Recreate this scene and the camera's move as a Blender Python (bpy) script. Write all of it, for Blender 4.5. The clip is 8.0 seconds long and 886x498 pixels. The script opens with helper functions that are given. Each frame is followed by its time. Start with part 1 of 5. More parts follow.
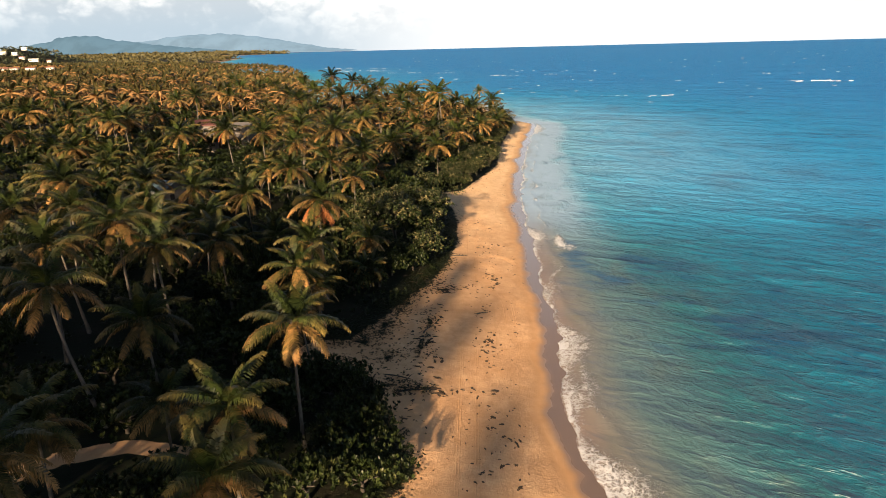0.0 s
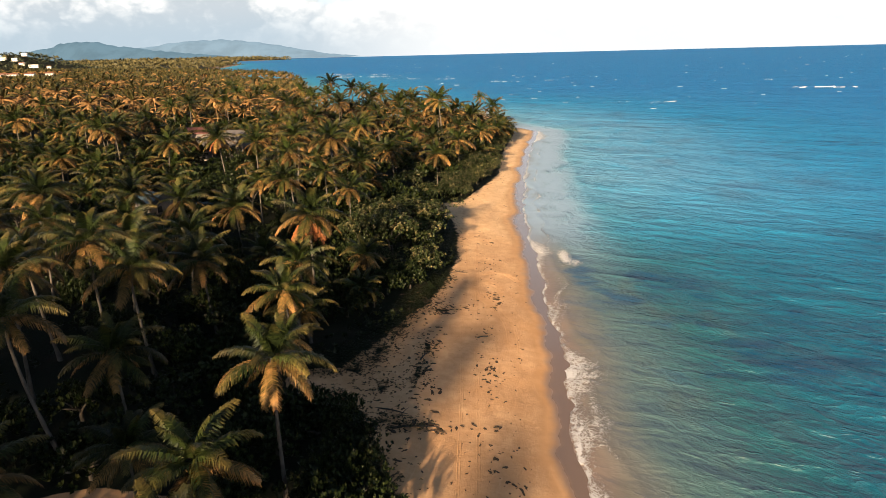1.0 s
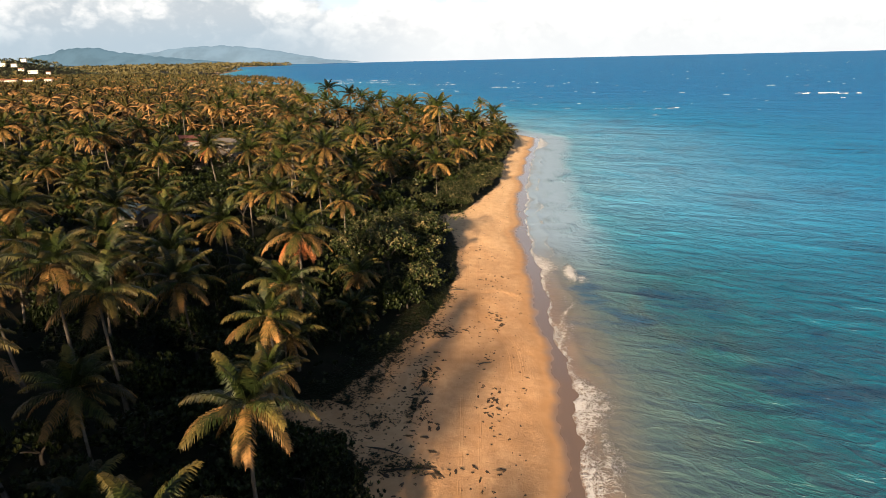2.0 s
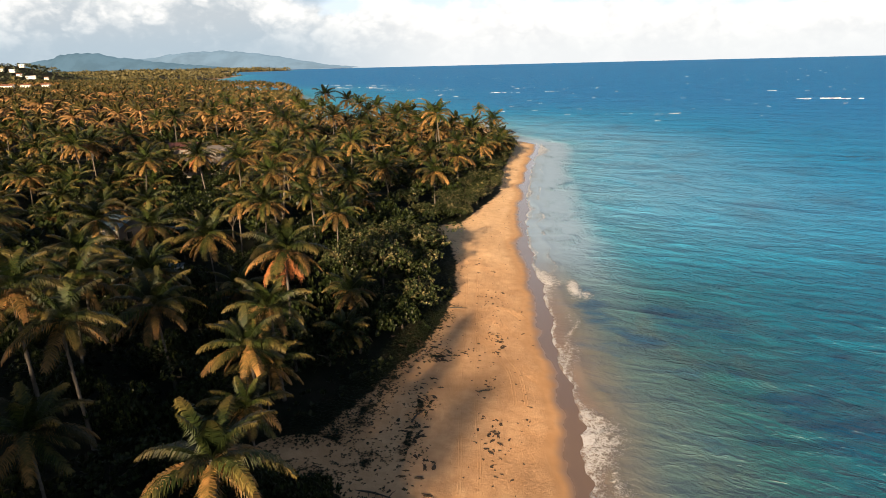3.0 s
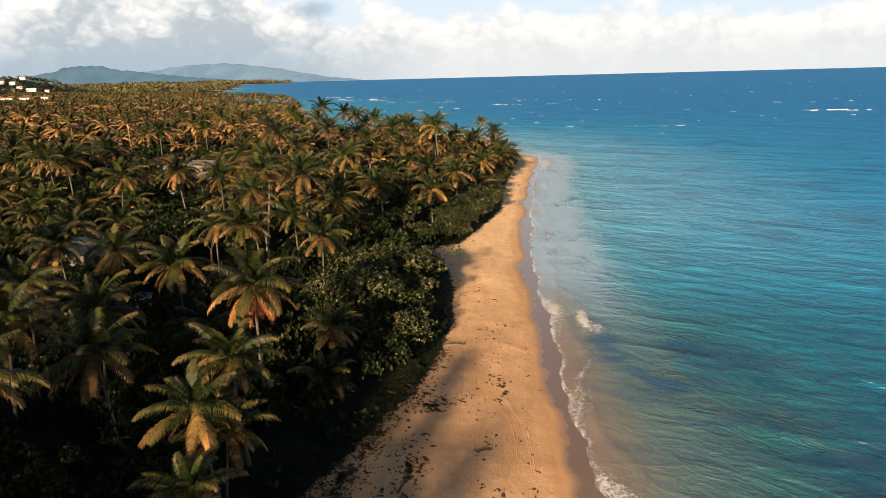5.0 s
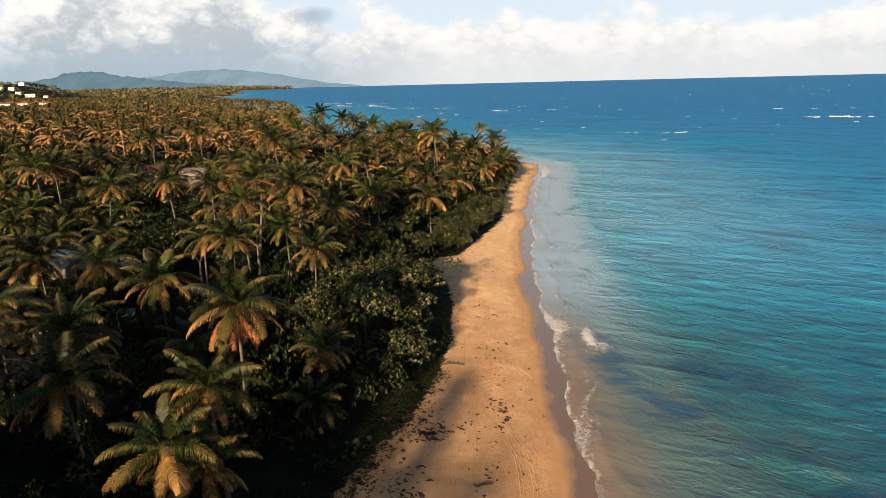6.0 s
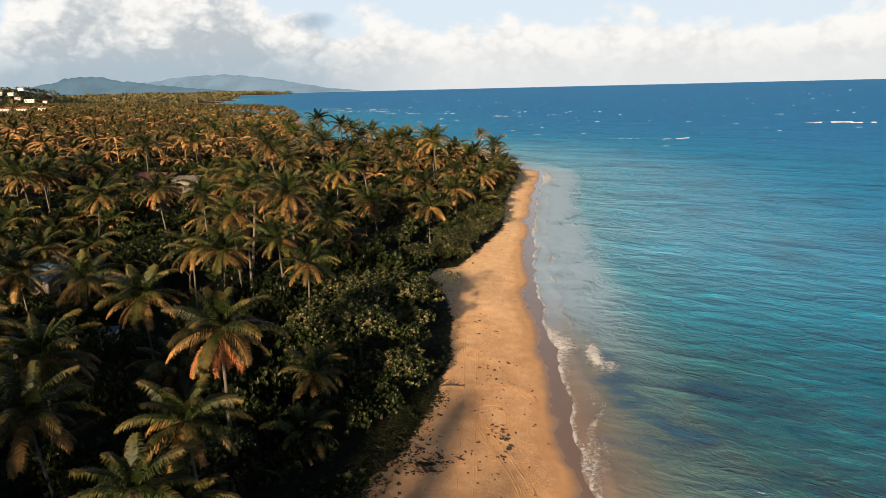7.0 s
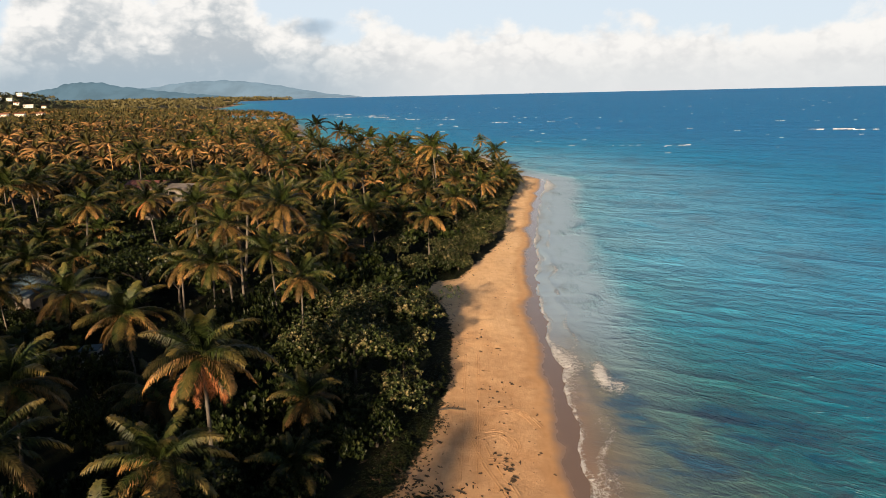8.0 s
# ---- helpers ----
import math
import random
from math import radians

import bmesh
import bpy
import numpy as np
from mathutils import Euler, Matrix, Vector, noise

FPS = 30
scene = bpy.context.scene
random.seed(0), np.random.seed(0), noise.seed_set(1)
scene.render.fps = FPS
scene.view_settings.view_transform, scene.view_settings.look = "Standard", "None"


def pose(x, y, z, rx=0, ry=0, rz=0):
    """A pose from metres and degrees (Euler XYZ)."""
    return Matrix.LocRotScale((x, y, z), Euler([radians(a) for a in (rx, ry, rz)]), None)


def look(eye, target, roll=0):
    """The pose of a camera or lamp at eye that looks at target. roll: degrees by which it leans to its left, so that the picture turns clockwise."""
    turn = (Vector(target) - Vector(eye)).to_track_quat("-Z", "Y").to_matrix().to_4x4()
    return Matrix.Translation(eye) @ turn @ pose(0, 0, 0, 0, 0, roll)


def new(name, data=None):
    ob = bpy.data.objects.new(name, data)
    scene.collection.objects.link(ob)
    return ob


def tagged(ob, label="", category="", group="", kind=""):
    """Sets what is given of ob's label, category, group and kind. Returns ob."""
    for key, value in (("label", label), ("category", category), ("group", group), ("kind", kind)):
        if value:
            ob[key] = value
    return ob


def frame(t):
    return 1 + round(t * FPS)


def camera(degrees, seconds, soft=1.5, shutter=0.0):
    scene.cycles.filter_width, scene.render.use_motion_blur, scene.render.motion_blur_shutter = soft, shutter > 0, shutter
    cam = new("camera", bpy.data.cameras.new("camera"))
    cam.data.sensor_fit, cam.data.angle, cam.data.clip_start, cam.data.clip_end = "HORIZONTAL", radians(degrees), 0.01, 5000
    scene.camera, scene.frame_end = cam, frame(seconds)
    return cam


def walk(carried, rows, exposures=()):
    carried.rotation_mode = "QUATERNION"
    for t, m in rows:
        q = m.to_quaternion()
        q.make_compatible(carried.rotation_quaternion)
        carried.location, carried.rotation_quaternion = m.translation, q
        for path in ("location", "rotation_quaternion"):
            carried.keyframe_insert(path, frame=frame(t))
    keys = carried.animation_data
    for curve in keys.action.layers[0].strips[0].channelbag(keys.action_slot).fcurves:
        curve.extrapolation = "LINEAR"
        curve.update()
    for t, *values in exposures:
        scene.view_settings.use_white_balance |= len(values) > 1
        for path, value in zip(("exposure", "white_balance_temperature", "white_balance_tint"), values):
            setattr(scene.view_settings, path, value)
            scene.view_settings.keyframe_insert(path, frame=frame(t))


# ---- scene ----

# ---- camera and walk ----
cam = camera(68.3, 8.0, soft=0.7)
PATH = [
    (0, (0.83, 5.743, 31.157), (0.663, 7.645, 30.559), -1.4),
    (0.5, (0.739, 8.351, 31.065), (0.572, 10.255, 30.476), -1.3),
    (1, (0.641, 10.807, 31.159), (0.472, 12.713, 30.577), -1.4),
    (1.5, (0.521, 13.43, 31.127), (0.351, 15.338, 30.554), -1.4),
    (3, (0.247, 20.661, 31.157), (0.079, 22.576, 30.605), -1.4),
    (3.5, (0.309, 23.059, 30.941), (0.139, 24.976, 30.4), -1.5),
    (4, (0.387, 25.282, 30.866), (0.214, 27.202, 30.333), -1.5),
    (4.5, (0.352, 27.377, 30.788), (0.178, 29.299, 30.262), -1.5),
    (6, (0.112, 33.353, 30.672), (-0.06, 35.281, 30.171), -1.4),
    (6.5, (0.048, 35.163, 30.715), (-0.124, 37.093, 30.222), -1.4),
    (7, (-0.06, 36.94, 30.865), (-0.232, 38.873, 30.378), -1.4),
    (7.5, (-0.205, 38.705, 31.004), (-0.376, 40.639, 30.524), -1.4),
    (8, (-0.411, 40.569, 30.936), (-0.581, 42.505, 30.466), -1.3),
]
walk(cam, [(t, look(eye, target, roll)) for t, eye, target, roll in PATH],
     exposures=[(0.0, 1.58), (1.5, 1.52), (3.5, 1.39), (4.5, 1.32), (6.5, 1.22), (8.0, 1.16)])

# ---- world, sun and exposure ----
SUN_UP = radians(15.5)
SUN_WAY = Vector((0.21, 0.978, 0)).normalized()        # the way the light travels over the ground

world = bpy.data.worlds.new("sky")
scene.world = world
world.use_nodes = True


class Nodes:
    """A thin hand on a node tree."""

    def __init__(self, tree):
        self.tree = tree

    def add(self, kind, **values):
        node = self.tree.nodes.new("ShaderNode" + kind)
        if "operation" in values:
            node.operation = values["operation"]
        if "data_type" in values:
            node.data_type = values["data_type"]
        if "blend_type" in values:
            node.blend_type = values["blend_type"]
        if "use_clamp" in values:
            node.use_clamp = values["use_clamp"]
        if "interpolation_type" in values:
            node.interpolation_type = values["interpolation_type"]
        if "attribute_name" in values:
            node.attribute_name = values["attribute_name"]
        if "feature" in values:
            node.feature = values["feature"]
        return node

    def put(self, socket, value):
        if isinstance(value, bpy.types.NodeSocket):
            self.tree.links.new(value, socket)
        elif isinstance(value, tuple) and len(value) == 3 and socket.type == "RGBA":
            socket.default_value = (*value, 1)
        else:
            socket.default_value = value

    def math(self, op, a, b=0.0, c=0.0, clamp=False):
        node = self.add("Math", operation=op, use_clamp=clamp)
        for n, v in enumerate((a, b, c)):
            self.put(node.inputs[n], v)
        return node.outputs[0]

    def mix(self, f, a, b, blend="MIX"):
        node = self.add("Mix", data_type="RGBA", blend_type=blend)
        self.put(node.inputs[0], f)
        self.put(node.inputs[6], a)
        self.put(node.inputs[7], b)
        return node.outputs[2]

    def noise(self, where, scale, detail=4.0, rough=0.55, skew=0.0):
        node = self.add("TexNoise")
        self.put(node.inputs["Vector"], where)
        self.put(node.inputs["Scale"], scale)
        self.put(node.inputs["Detail"], detail)
        self.put(node.inputs["Roughness"], rough)
        self.put(node.inputs["Distortion"], skew)
        return node.outputs[0]

    def span(self, v, lo, hi, a=0.0, b=1.0):
        node = self.add("MapRange", interpolation_type="SMOOTHSTEP")
        for n, x in enumerate((v, lo, hi, a, b)):
            self.put(node.inputs[n], x)
        return node.outputs[0]

    def mapped(self, where, scale=(1, 1, 1), turn=(0, 0, 0), move=(0, 0, 0)):
        node = self.add("Mapping")
        self.put(node.inputs["Vector"], where)
        node.inputs["Location"].default_value = move
        node.inputs["Rotation"].default_value = turn
        node.inputs["Scale"].default_value = scale
        return node.outputs[0]

    def ramp(self, f, stops):
        node = self.add("ValToRGB")
        self.put(node.inputs[0], f)
        e = node.color_ramp.elements
        while len(e) < len(stops):
            e.new(0.5)
        for k, (at, c) in zip(e, stops):
            k.position, k.color = at, (*c, 1)
        return node.outputs[0]

    def attr(self, name):
        return self.add("Attribute", attribute_name=name).outputs["Fac"]


def build_sky():
    n = Nodes(world.node_tree)
    out = world.node_tree.nodes["Background"]
    sky = n.add("TexSky")
    sky.sky_type, sky.sun_disc, sky.sun_elevation, sky.sun_rotation = "NISHITA", False, SUN_UP, radians(192)
    sky.air_density, sky.dust_density = 1.0, 0.6
    way = n.add("TexCoord").outputs["Generated"]
    xyz = n.add("SeparateXYZ")
    n.put(xyz.inputs[0], way)
    az = n.math("ARCTAN2", xyz.outputs[0], xyz.outputs[1])
    el = n.math("ARCSINE", xyz.outputs[2])
    flat = n.add("CombineXYZ")
    n.put(flat.inputs[0], n.math("MULTIPLY", az, 10.0))
    n.put(flat.inputs[1], n.math("MULTIPLY", el, 13.0))
    where = flat.outputs[0]
    # how high the clouds tower along the horizon: heaps over the land, a low bank over the sea
    tops = n.ramp(n.math("DIVIDE", n.math("ADD", az, 0.72), 1.3, clamp=True),
                  [(k, (v, v, v)) for k, v in ((0.0, 0.5), (0.045, 0.42), (0.08, 0.80), (0.15, 0.88), (0.19, 0.62), (0.235, 0.86), (0.275, 0.80), (0.31, 0.58), (0.36, 0.44), (0.42, 0.52),
                                               (0.49, 0.44), (0.63, 0.48), (0.71, 0.44), (0.80, 0.34), (0.93, 0.46), (1.0, 0.5))])
    top = n.math("MULTIPLY", tops, 0.185)
    lumps = n.noise(where, 1.15, 11.0, 0.56, 0.1)
    ragged = n.math("MULTIPLY", n.math("SUBTRACT", lumps, 0.5), 5.2)
    depth = n.math("SUBTRACT", top, el)
    cover = n.span(n.math("ADD", n.math("DIVIDE", depth, 0.028), ragged), -0.35, 0.55)
    high = n.math("MULTIPLY", n.span(n.noise(n.mapped(where, (0.22, 0.30, 1), move=(1.3, 0.4, 0)), 1.0, 7.0, 0.6, 0.4), 0.50, 0.68), n.span(el, 0.2, 0.5, 0.0, 0.25))
    shade = n.noise(n.mapped(where, (1.5, 2.0, 1), move=(3.1, 1.7, 0)), 1.0, 10.0, 0.60, 0.1)
    crown = n.span(n.math("SUBTRACT", 1.0, n.math("DIVIDE", depth, 0.12)), 0.2, 1.0)
    bent = n.add("VectorMath", operation="ADD")
    n.put(bent.inputs[0], where)
    wisp = n.add("TexNoise")
    n.put(wisp.inputs["Vector"], where)
    wisp.inputs["Scale"].default_value, wisp.inputs["Detail"].default_value = 2.6, 5.0
    n.put(bent.inputs[1], wisp.outputs[1])
    heaps = []
    for size in (1.9, 4.3):
        puff = n.add("TexVoronoi", feature="SMOOTH_F1")
        n.put(puff.inputs["Vector"], bent.outputs[0])
        puff.inputs["Scale"].default_value, puff.inputs["Smoothness"].default_value = size, 0.35
        heaps.append(puff.outputs["Distance"])
    billow = n.math("SUBTRACT", 1.0, n.math("ADD", n.math("MULTIPLY", heaps[0], 0.75), n.math("MULTIPLY", heaps[1], 0.45)))
    lit = n.span(n.math("ADD", n.math("ADD", n.math("MULTIPLY", shade, 0.95), n.math("MULTIPLY", billow, 0.75)), n.math("MULTIPLY", crown, 0.36)), 0.62, 1.24)
    land = n.span(az, -0.05, -0.34)
    dull = n.mix(land, (0.31, 0.31, 0.31), (0.205, 0.225, 0.24))
    white = n.mix(lit, dull, (0.40, 0.39, 0.375))
    haze = n.math("MAXIMUM", n.span(el, 0.065, 0.0), n.math("MULTIPLY", land, n.span(el, 0.075, 0.02)))
    white = n.mix(n.math("MULTIPLY", haze, 0.85), white, n.mix(land, (0.315, 0.322, 0.325), (0.168, 0.208, 0.238)))
    clear = n.mix(1.0, sky.outputs[0], (0.026, 0.028, 0.031), "MULTIPLY")
    pale = n.mix(n.span(el, 0.46, 0.14, 0.0, 0.88), clear, (0.315, 0.355, 0.395))
    # one small blue-grey cloud in the gap
    du, dv = n.math("MULTIPLY", n.math("ADD", az, 0.262), 30.0), n.math("MULTIPLY", n.math("SUBTRACT", el, 0.090), 70.0)
    spot = n.math("SUBTRACT", 1.0, n.math("ADD", n.math("MULTIPLY", du, du), n.math("MULTIPLY", dv, dv)))
    small = n.span(n.math("ADD", spot, ragged), -0.3, 1.8, 0.0, 0.75)
    whole = n.mix(n.math("MAXIMUM", cover, high), pale, white)
    n.put(out.inputs[0], n.mix(small, whole, (0.13, 0.185, 0.24)))
    out.inputs[1].default_value = 1.08


build_sky()
sun = new("sun", bpy.data.lights.new("sun", "SUN"))
sun.data.energy, sun.data.angle, sun.data.color = 5.9, radians(2.5), (1.0, 0.72, 0.45)
sun.matrix_world = look(Vector((0, 0, 0)) - SUN_WAY * math.cos(SUN_UP) * 100 + Vector((0, 0, math.sin(SUN_UP) * 100)), (0, 0, 0))


# ---- the lie of the land ----
COAST = [(16, -600), (12, -60), (10.5, 20), (9.0, 44), (7.6, 51), (7.0, 58), (6.9, 66), (7.6, 75), (6.8, 88), (6.6, 100), (6.2, 112), (5.6, 125),
         (5.6, 140), (6.4, 160), (8.2, 190), (12.6, 240), (15.4, 260), (15.6, 269), (12.5, 277.5), (8, 283), (4, 296), (0, 314), (-4, 336), (-10, 356), (-22, 364), (-38, 344), (-78, 322), (-104, 345), (-122, 420),
         (-152, 540), (-192, 660), (-240, 780), (-262, 840), (-420, 950), (-600, 1300), (-917, 2385), (-1500, 3000), (-1500, 3500), (-1180, 3950), (-1500, 4300), (-4900, 4600), (-4900, -600)]
BRUSH = [(-10, -200), (-8, 20), (-6.5, 43), (-5.4, 47), (-7.3, 50.6), (-9.4, 54.8), (-11.8, 60.7), (-16.0, 62.5), (-15.2, 66.5), (-12.0, 74), (-10.0, 80),
         (-7.8, 87), (-6.4, 95), (-5.7, 104), (-6.3, 117), (-8, 127), (-11.5, 136), (-10.5, 140), (-7, 143), (-4, 155), (0.6, 175), (1.2, 204), (5.0, 246),
         (6.4, 266), (5.4, 275), (0, 290), (-8, 310), (-14, 340)]


def distance_to(line, x, y, closed=False):
    """How far the places x, y lie from a broken line."""
    best = np.full(x.shape, 1e9)
    ends = line[1:] + line[:1] if closed else line[1:]
    for (ax, ay), (bx, by) in zip(line, ends):
        dx, dy = bx - ax, by - ay
        s = np.clip(((x - ax) * dx + (y - ay) * dy) / (dx * dx + dy * dy), 0, 1)
        best = np.minimum(best, np.hypot(x - ax - s * dx, y - ay - s * dy))
    return best


def inside(line, x, y):
    hit = np.zeros(x.shape, bool)
    for (ax, ay), (bx, by) in zip(line, line[1:] + line[:1]):
        if ay != by:
            hit ^= ((ay > y) != (by > y)) & (x < (bx - ax) * (y - ay) / (by - ay) + ax)
    return hit


def waves_of(x, y, seed, count, long, short, size):
    """A smooth random field of plain waves, about -1 to 1."""
    rng = np.random.default_rng(seed)
    out = np.zeros(x.shape)
    for _ in range(count):
        k = 2 * math.pi / math.exp(rng.uniform(math.log(short), math.log(long)))
        a, p = rng.uniform(0, 2 * math.pi, 2)
        out += np.sin(k * (x * math.cos(a) + y * math.sin(a)) + p)
    return out * size / math.sqrt(count)


def smooth(v, lo, hi):
    s = np.clip((v - lo) / (hi - lo), 0, 1)
    return s * s * (3 - 2 * s)


BRUSH_Y, BRUSH_X = [p[1] for p in BRUSH], [p[0] for p in BRUSH]


def brush_at(y):
    """Where the plants begin, as x along the beach."""
    return np.interp(y, BRUSH_Y, BRUSH_X)


def inland(x, y):
    x, y = np.asarray(x, float), np.asarray(y, float)
    d = distance_to(COAST, x, y, True)
    return np.where(inside(COAST, x, y), d, -d)


def height(x, y, d=None):
    x, y = np.asarray(x, float), np.asarray(y, float)
    d = inland(x, y) if d is None else d
    beach = np.interp(d, [-400, -60, -10, 0, 3, 7, 14, 24, 60, 110, 200, 1200], [-6, -4, -0.9, 0, 0.42, 0.85, 1.25, 2.1, 4.2, 7.4, 8.2, 10])
    rough = waves_of(x, y, 3, 14, 9, 2.2, 0.022) + waves_of(x, y, 4, 10, 40, 14, 0.07)
    return beach + rough * smooth(d, 1.0, 5.0)


HILL = (-835, 1130)


def hill(x, y):
    return 34 * np.exp(-(((x - HILL[0]) / 95) ** 2 + ((y - HILL[1]) / 90) ** 2))


# ---- materials ----
def material(name):
    m = bpy.data.materials.new(name)
    m.use_nodes = True
    return m, Nodes(m.node_tree), m.node_tree.nodes["Principled BSDF"]


def relief(n, shader, value, strength, distance):
    b = n.add("Bump")
    b.inputs["Strength"].default_value, b.inputs["Distance"].default_value = strength, distance
    n.put(b.inputs["Height"], value)
    n.put(shader.inputs["Normal"], b.outputs[0])


def plain(name, one, two, scale, rough=0.7, bump=0.3, three=None, big=0.3, space="Object", vary=0.25, spec=0.3, depth=0.03):
    """A surface of two tones in fine grain, with a third in large stains, that differs a little from object to object."""
    m, n, s = material(name)
    where = n.add("TexCoord").outputs["Object"] if space == "Object" else n.add("NewGeometry").outputs["Position"]
    fine = n.noise(where, scale, 6.0, 0.6)
    c = n.mix(n.span(fine, 0.3, 0.7), one, two)
    if three:
        c = n.mix(n.span(n.noise(where, scale * big, 3.0), 0.45, 0.68), c, three)
    if vary:
        luck = n.add("ObjectInfo").outputs["Random"]
        c = n.mix(1.0, c, n.mix(luck, (1 - vary,) * 3, (1 + vary, 1 + vary * 0.9, 1 + vary * 0.7)), "MULTIPLY")
    n.put(s.inputs["Base Color"], c)
    n.put(s.inputs["Roughness"], n.span(fine, 0.2, 0.8, rough - 0.1, min(1, rough + 0.1)))
    s.inputs["Specular IOR Level"].default_value = spec
    relief(n, s, fine, bump, depth)
    return m


def leafy(name, one, two, old, vary=0.35, rough=0.5, old_share=0.62, through_it=0.12, tips=None):
    """Leaves: two greens by leaf, some yellowed, thin enough to let a little light through."""
    m, n, s = material(name)
    leaf = n.add("NewGeometry").outputs["Random Per Island"]
    luck = n.add("ObjectInfo").outputs["Random"]
    c = n.mix(leaf, one, two)
    where = n.add("TexCoord").outputs["Object"]
    c = n.mix(n.span(n.noise(where, 0.9, 3.0), old_share - 0.12, old_share + 0.12), c, old)
    # golden towards the tips: yellowing, and sun-caught ends put into the colour
    if tips:
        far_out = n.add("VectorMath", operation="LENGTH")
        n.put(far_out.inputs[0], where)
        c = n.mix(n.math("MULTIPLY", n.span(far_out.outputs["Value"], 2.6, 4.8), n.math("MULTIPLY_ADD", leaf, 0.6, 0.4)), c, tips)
    c = n.mix(1.0, c, n.mix(luck, (1 - vary, 1 - vary, 1 - vary), (1 + vary, 1 + vary * 0.8, 1 + vary * 0.4)), "MULTIPLY")
    n.put(s.inputs["Base Color"], c)
    s.inputs["Roughness"].default_value = rough
    s.inputs["Specular IOR Level"].default_value = 0.12
    thin = n.add("BsdfTranslucent")
    n.put(thin.inputs[0], c)
    both = n.add("MixShader")
    both.inputs[0].default_value = through_it
    n.tree.links.new(s.outputs[0], both.inputs[1])
    n.tree.links.new(thin.outputs[0], both.inputs[2])
    n.tree.links.new(both.outputs[0], n.tree.nodes["Material Output"].inputs[0])
    return m


def sand_material():
    m, n, s = material("sand")
    p = n.add("NewGeometry").outputs["Position"]
    fine, mid, big = n.noise(p, 9.0, 5.0, 0.65), n.noise(p, 0.9, 5.0, 0.6), n.noise(p, 0.12, 3.0)
    dry = n.mix(n.span(mid, 0.3, 0.7), (0.50, 0.295, 0.150), (0.60, 0.370, 0.200))
    dry = n.mix(n.span(big, 0.42, 0.62, 0.0, 0.45), dry, (0.41, 0.225, 0.105))
    dry = n.mix(n.span(fine, 0.55, 0.8, 0.0, 0.4), dry, (0.64, 0.40, 0.19))
    # far sand lightened: its brighter, hazier look put into the colour
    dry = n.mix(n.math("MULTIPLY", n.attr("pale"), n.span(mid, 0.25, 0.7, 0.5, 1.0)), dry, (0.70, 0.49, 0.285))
    streak = n.noise(n.mapped(p, (0.75, 0.16, 1), (0, 0, 0.05)), 1.0, 6.0, 0.68, 0.5)
    dry = n.mix(n.span(streak, 0.52, 0.72, 0.0, 0.40), dry, (0.36, 0.205, 0.105))
    dry = n.mix(n.span(streak, 0.44, 0.30, 0.0, 0.35), dry, (0.70, 0.46, 0.26))
    wet = n.math("ADD", n.attr("wet"), n.math("MULTIPLY", n.math("SUBTRACT", n.noise(p, 0.35, 3.0), 0.5), 0.35))
    damp = n.span(wet, 0.15, 0.5)
    soaked = n.span(wet, 0.55, 0.95)
    c = n.mix(n.math("MULTIPLY", damp, 0.45), dry, (0.40, 0.215, 0.095))
    c = n.mix(soaked, c, (0.180, 0.122, 0.082))
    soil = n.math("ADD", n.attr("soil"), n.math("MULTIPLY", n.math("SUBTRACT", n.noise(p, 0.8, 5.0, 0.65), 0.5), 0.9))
    # soil and litter tones near black, with the grove's shade put into them
    shaded_dirt = n.mix(n.span(n.noise(p, 2.2, 5.0, 0.7), 0.35, 0.65), (0.007, 0.008, 0.004), (0.007, 0.012, 0.004))
    shaded_dirt = n.mix(n.span(n.noise(p, 0.3, 3.0), 0.5, 0.7, 0.0, 0.7), shaded_dirt, (0.020, 0.016, 0.009))
    c = n.mix(n.span(soil, 0.42, 0.58), c, shaded_dirt)
    n.put(s.inputs["Base Color"], c)
    n.put(s.inputs["Roughness"], n.math("MULTIPLY_ADD", soaked, -0.74, 0.92))
    n.put(s.inputs["Specular IOR Level"], n.math("MULTIPLY_ADD", soaked, 0.6, 0.15))
    ground_relief = n.math("ADD", n.math("MULTIPLY", n.noise(p, 3.4, 6.0, 0.72), 1.2), n.math("MULTIPLY", mid, 0.7))
    calm = n.math("MULTIPLY", ground_relief, n.span(wet, 0.55, 0.1))
    relief(n, s, calm, 0.8, 0.075)
    return m


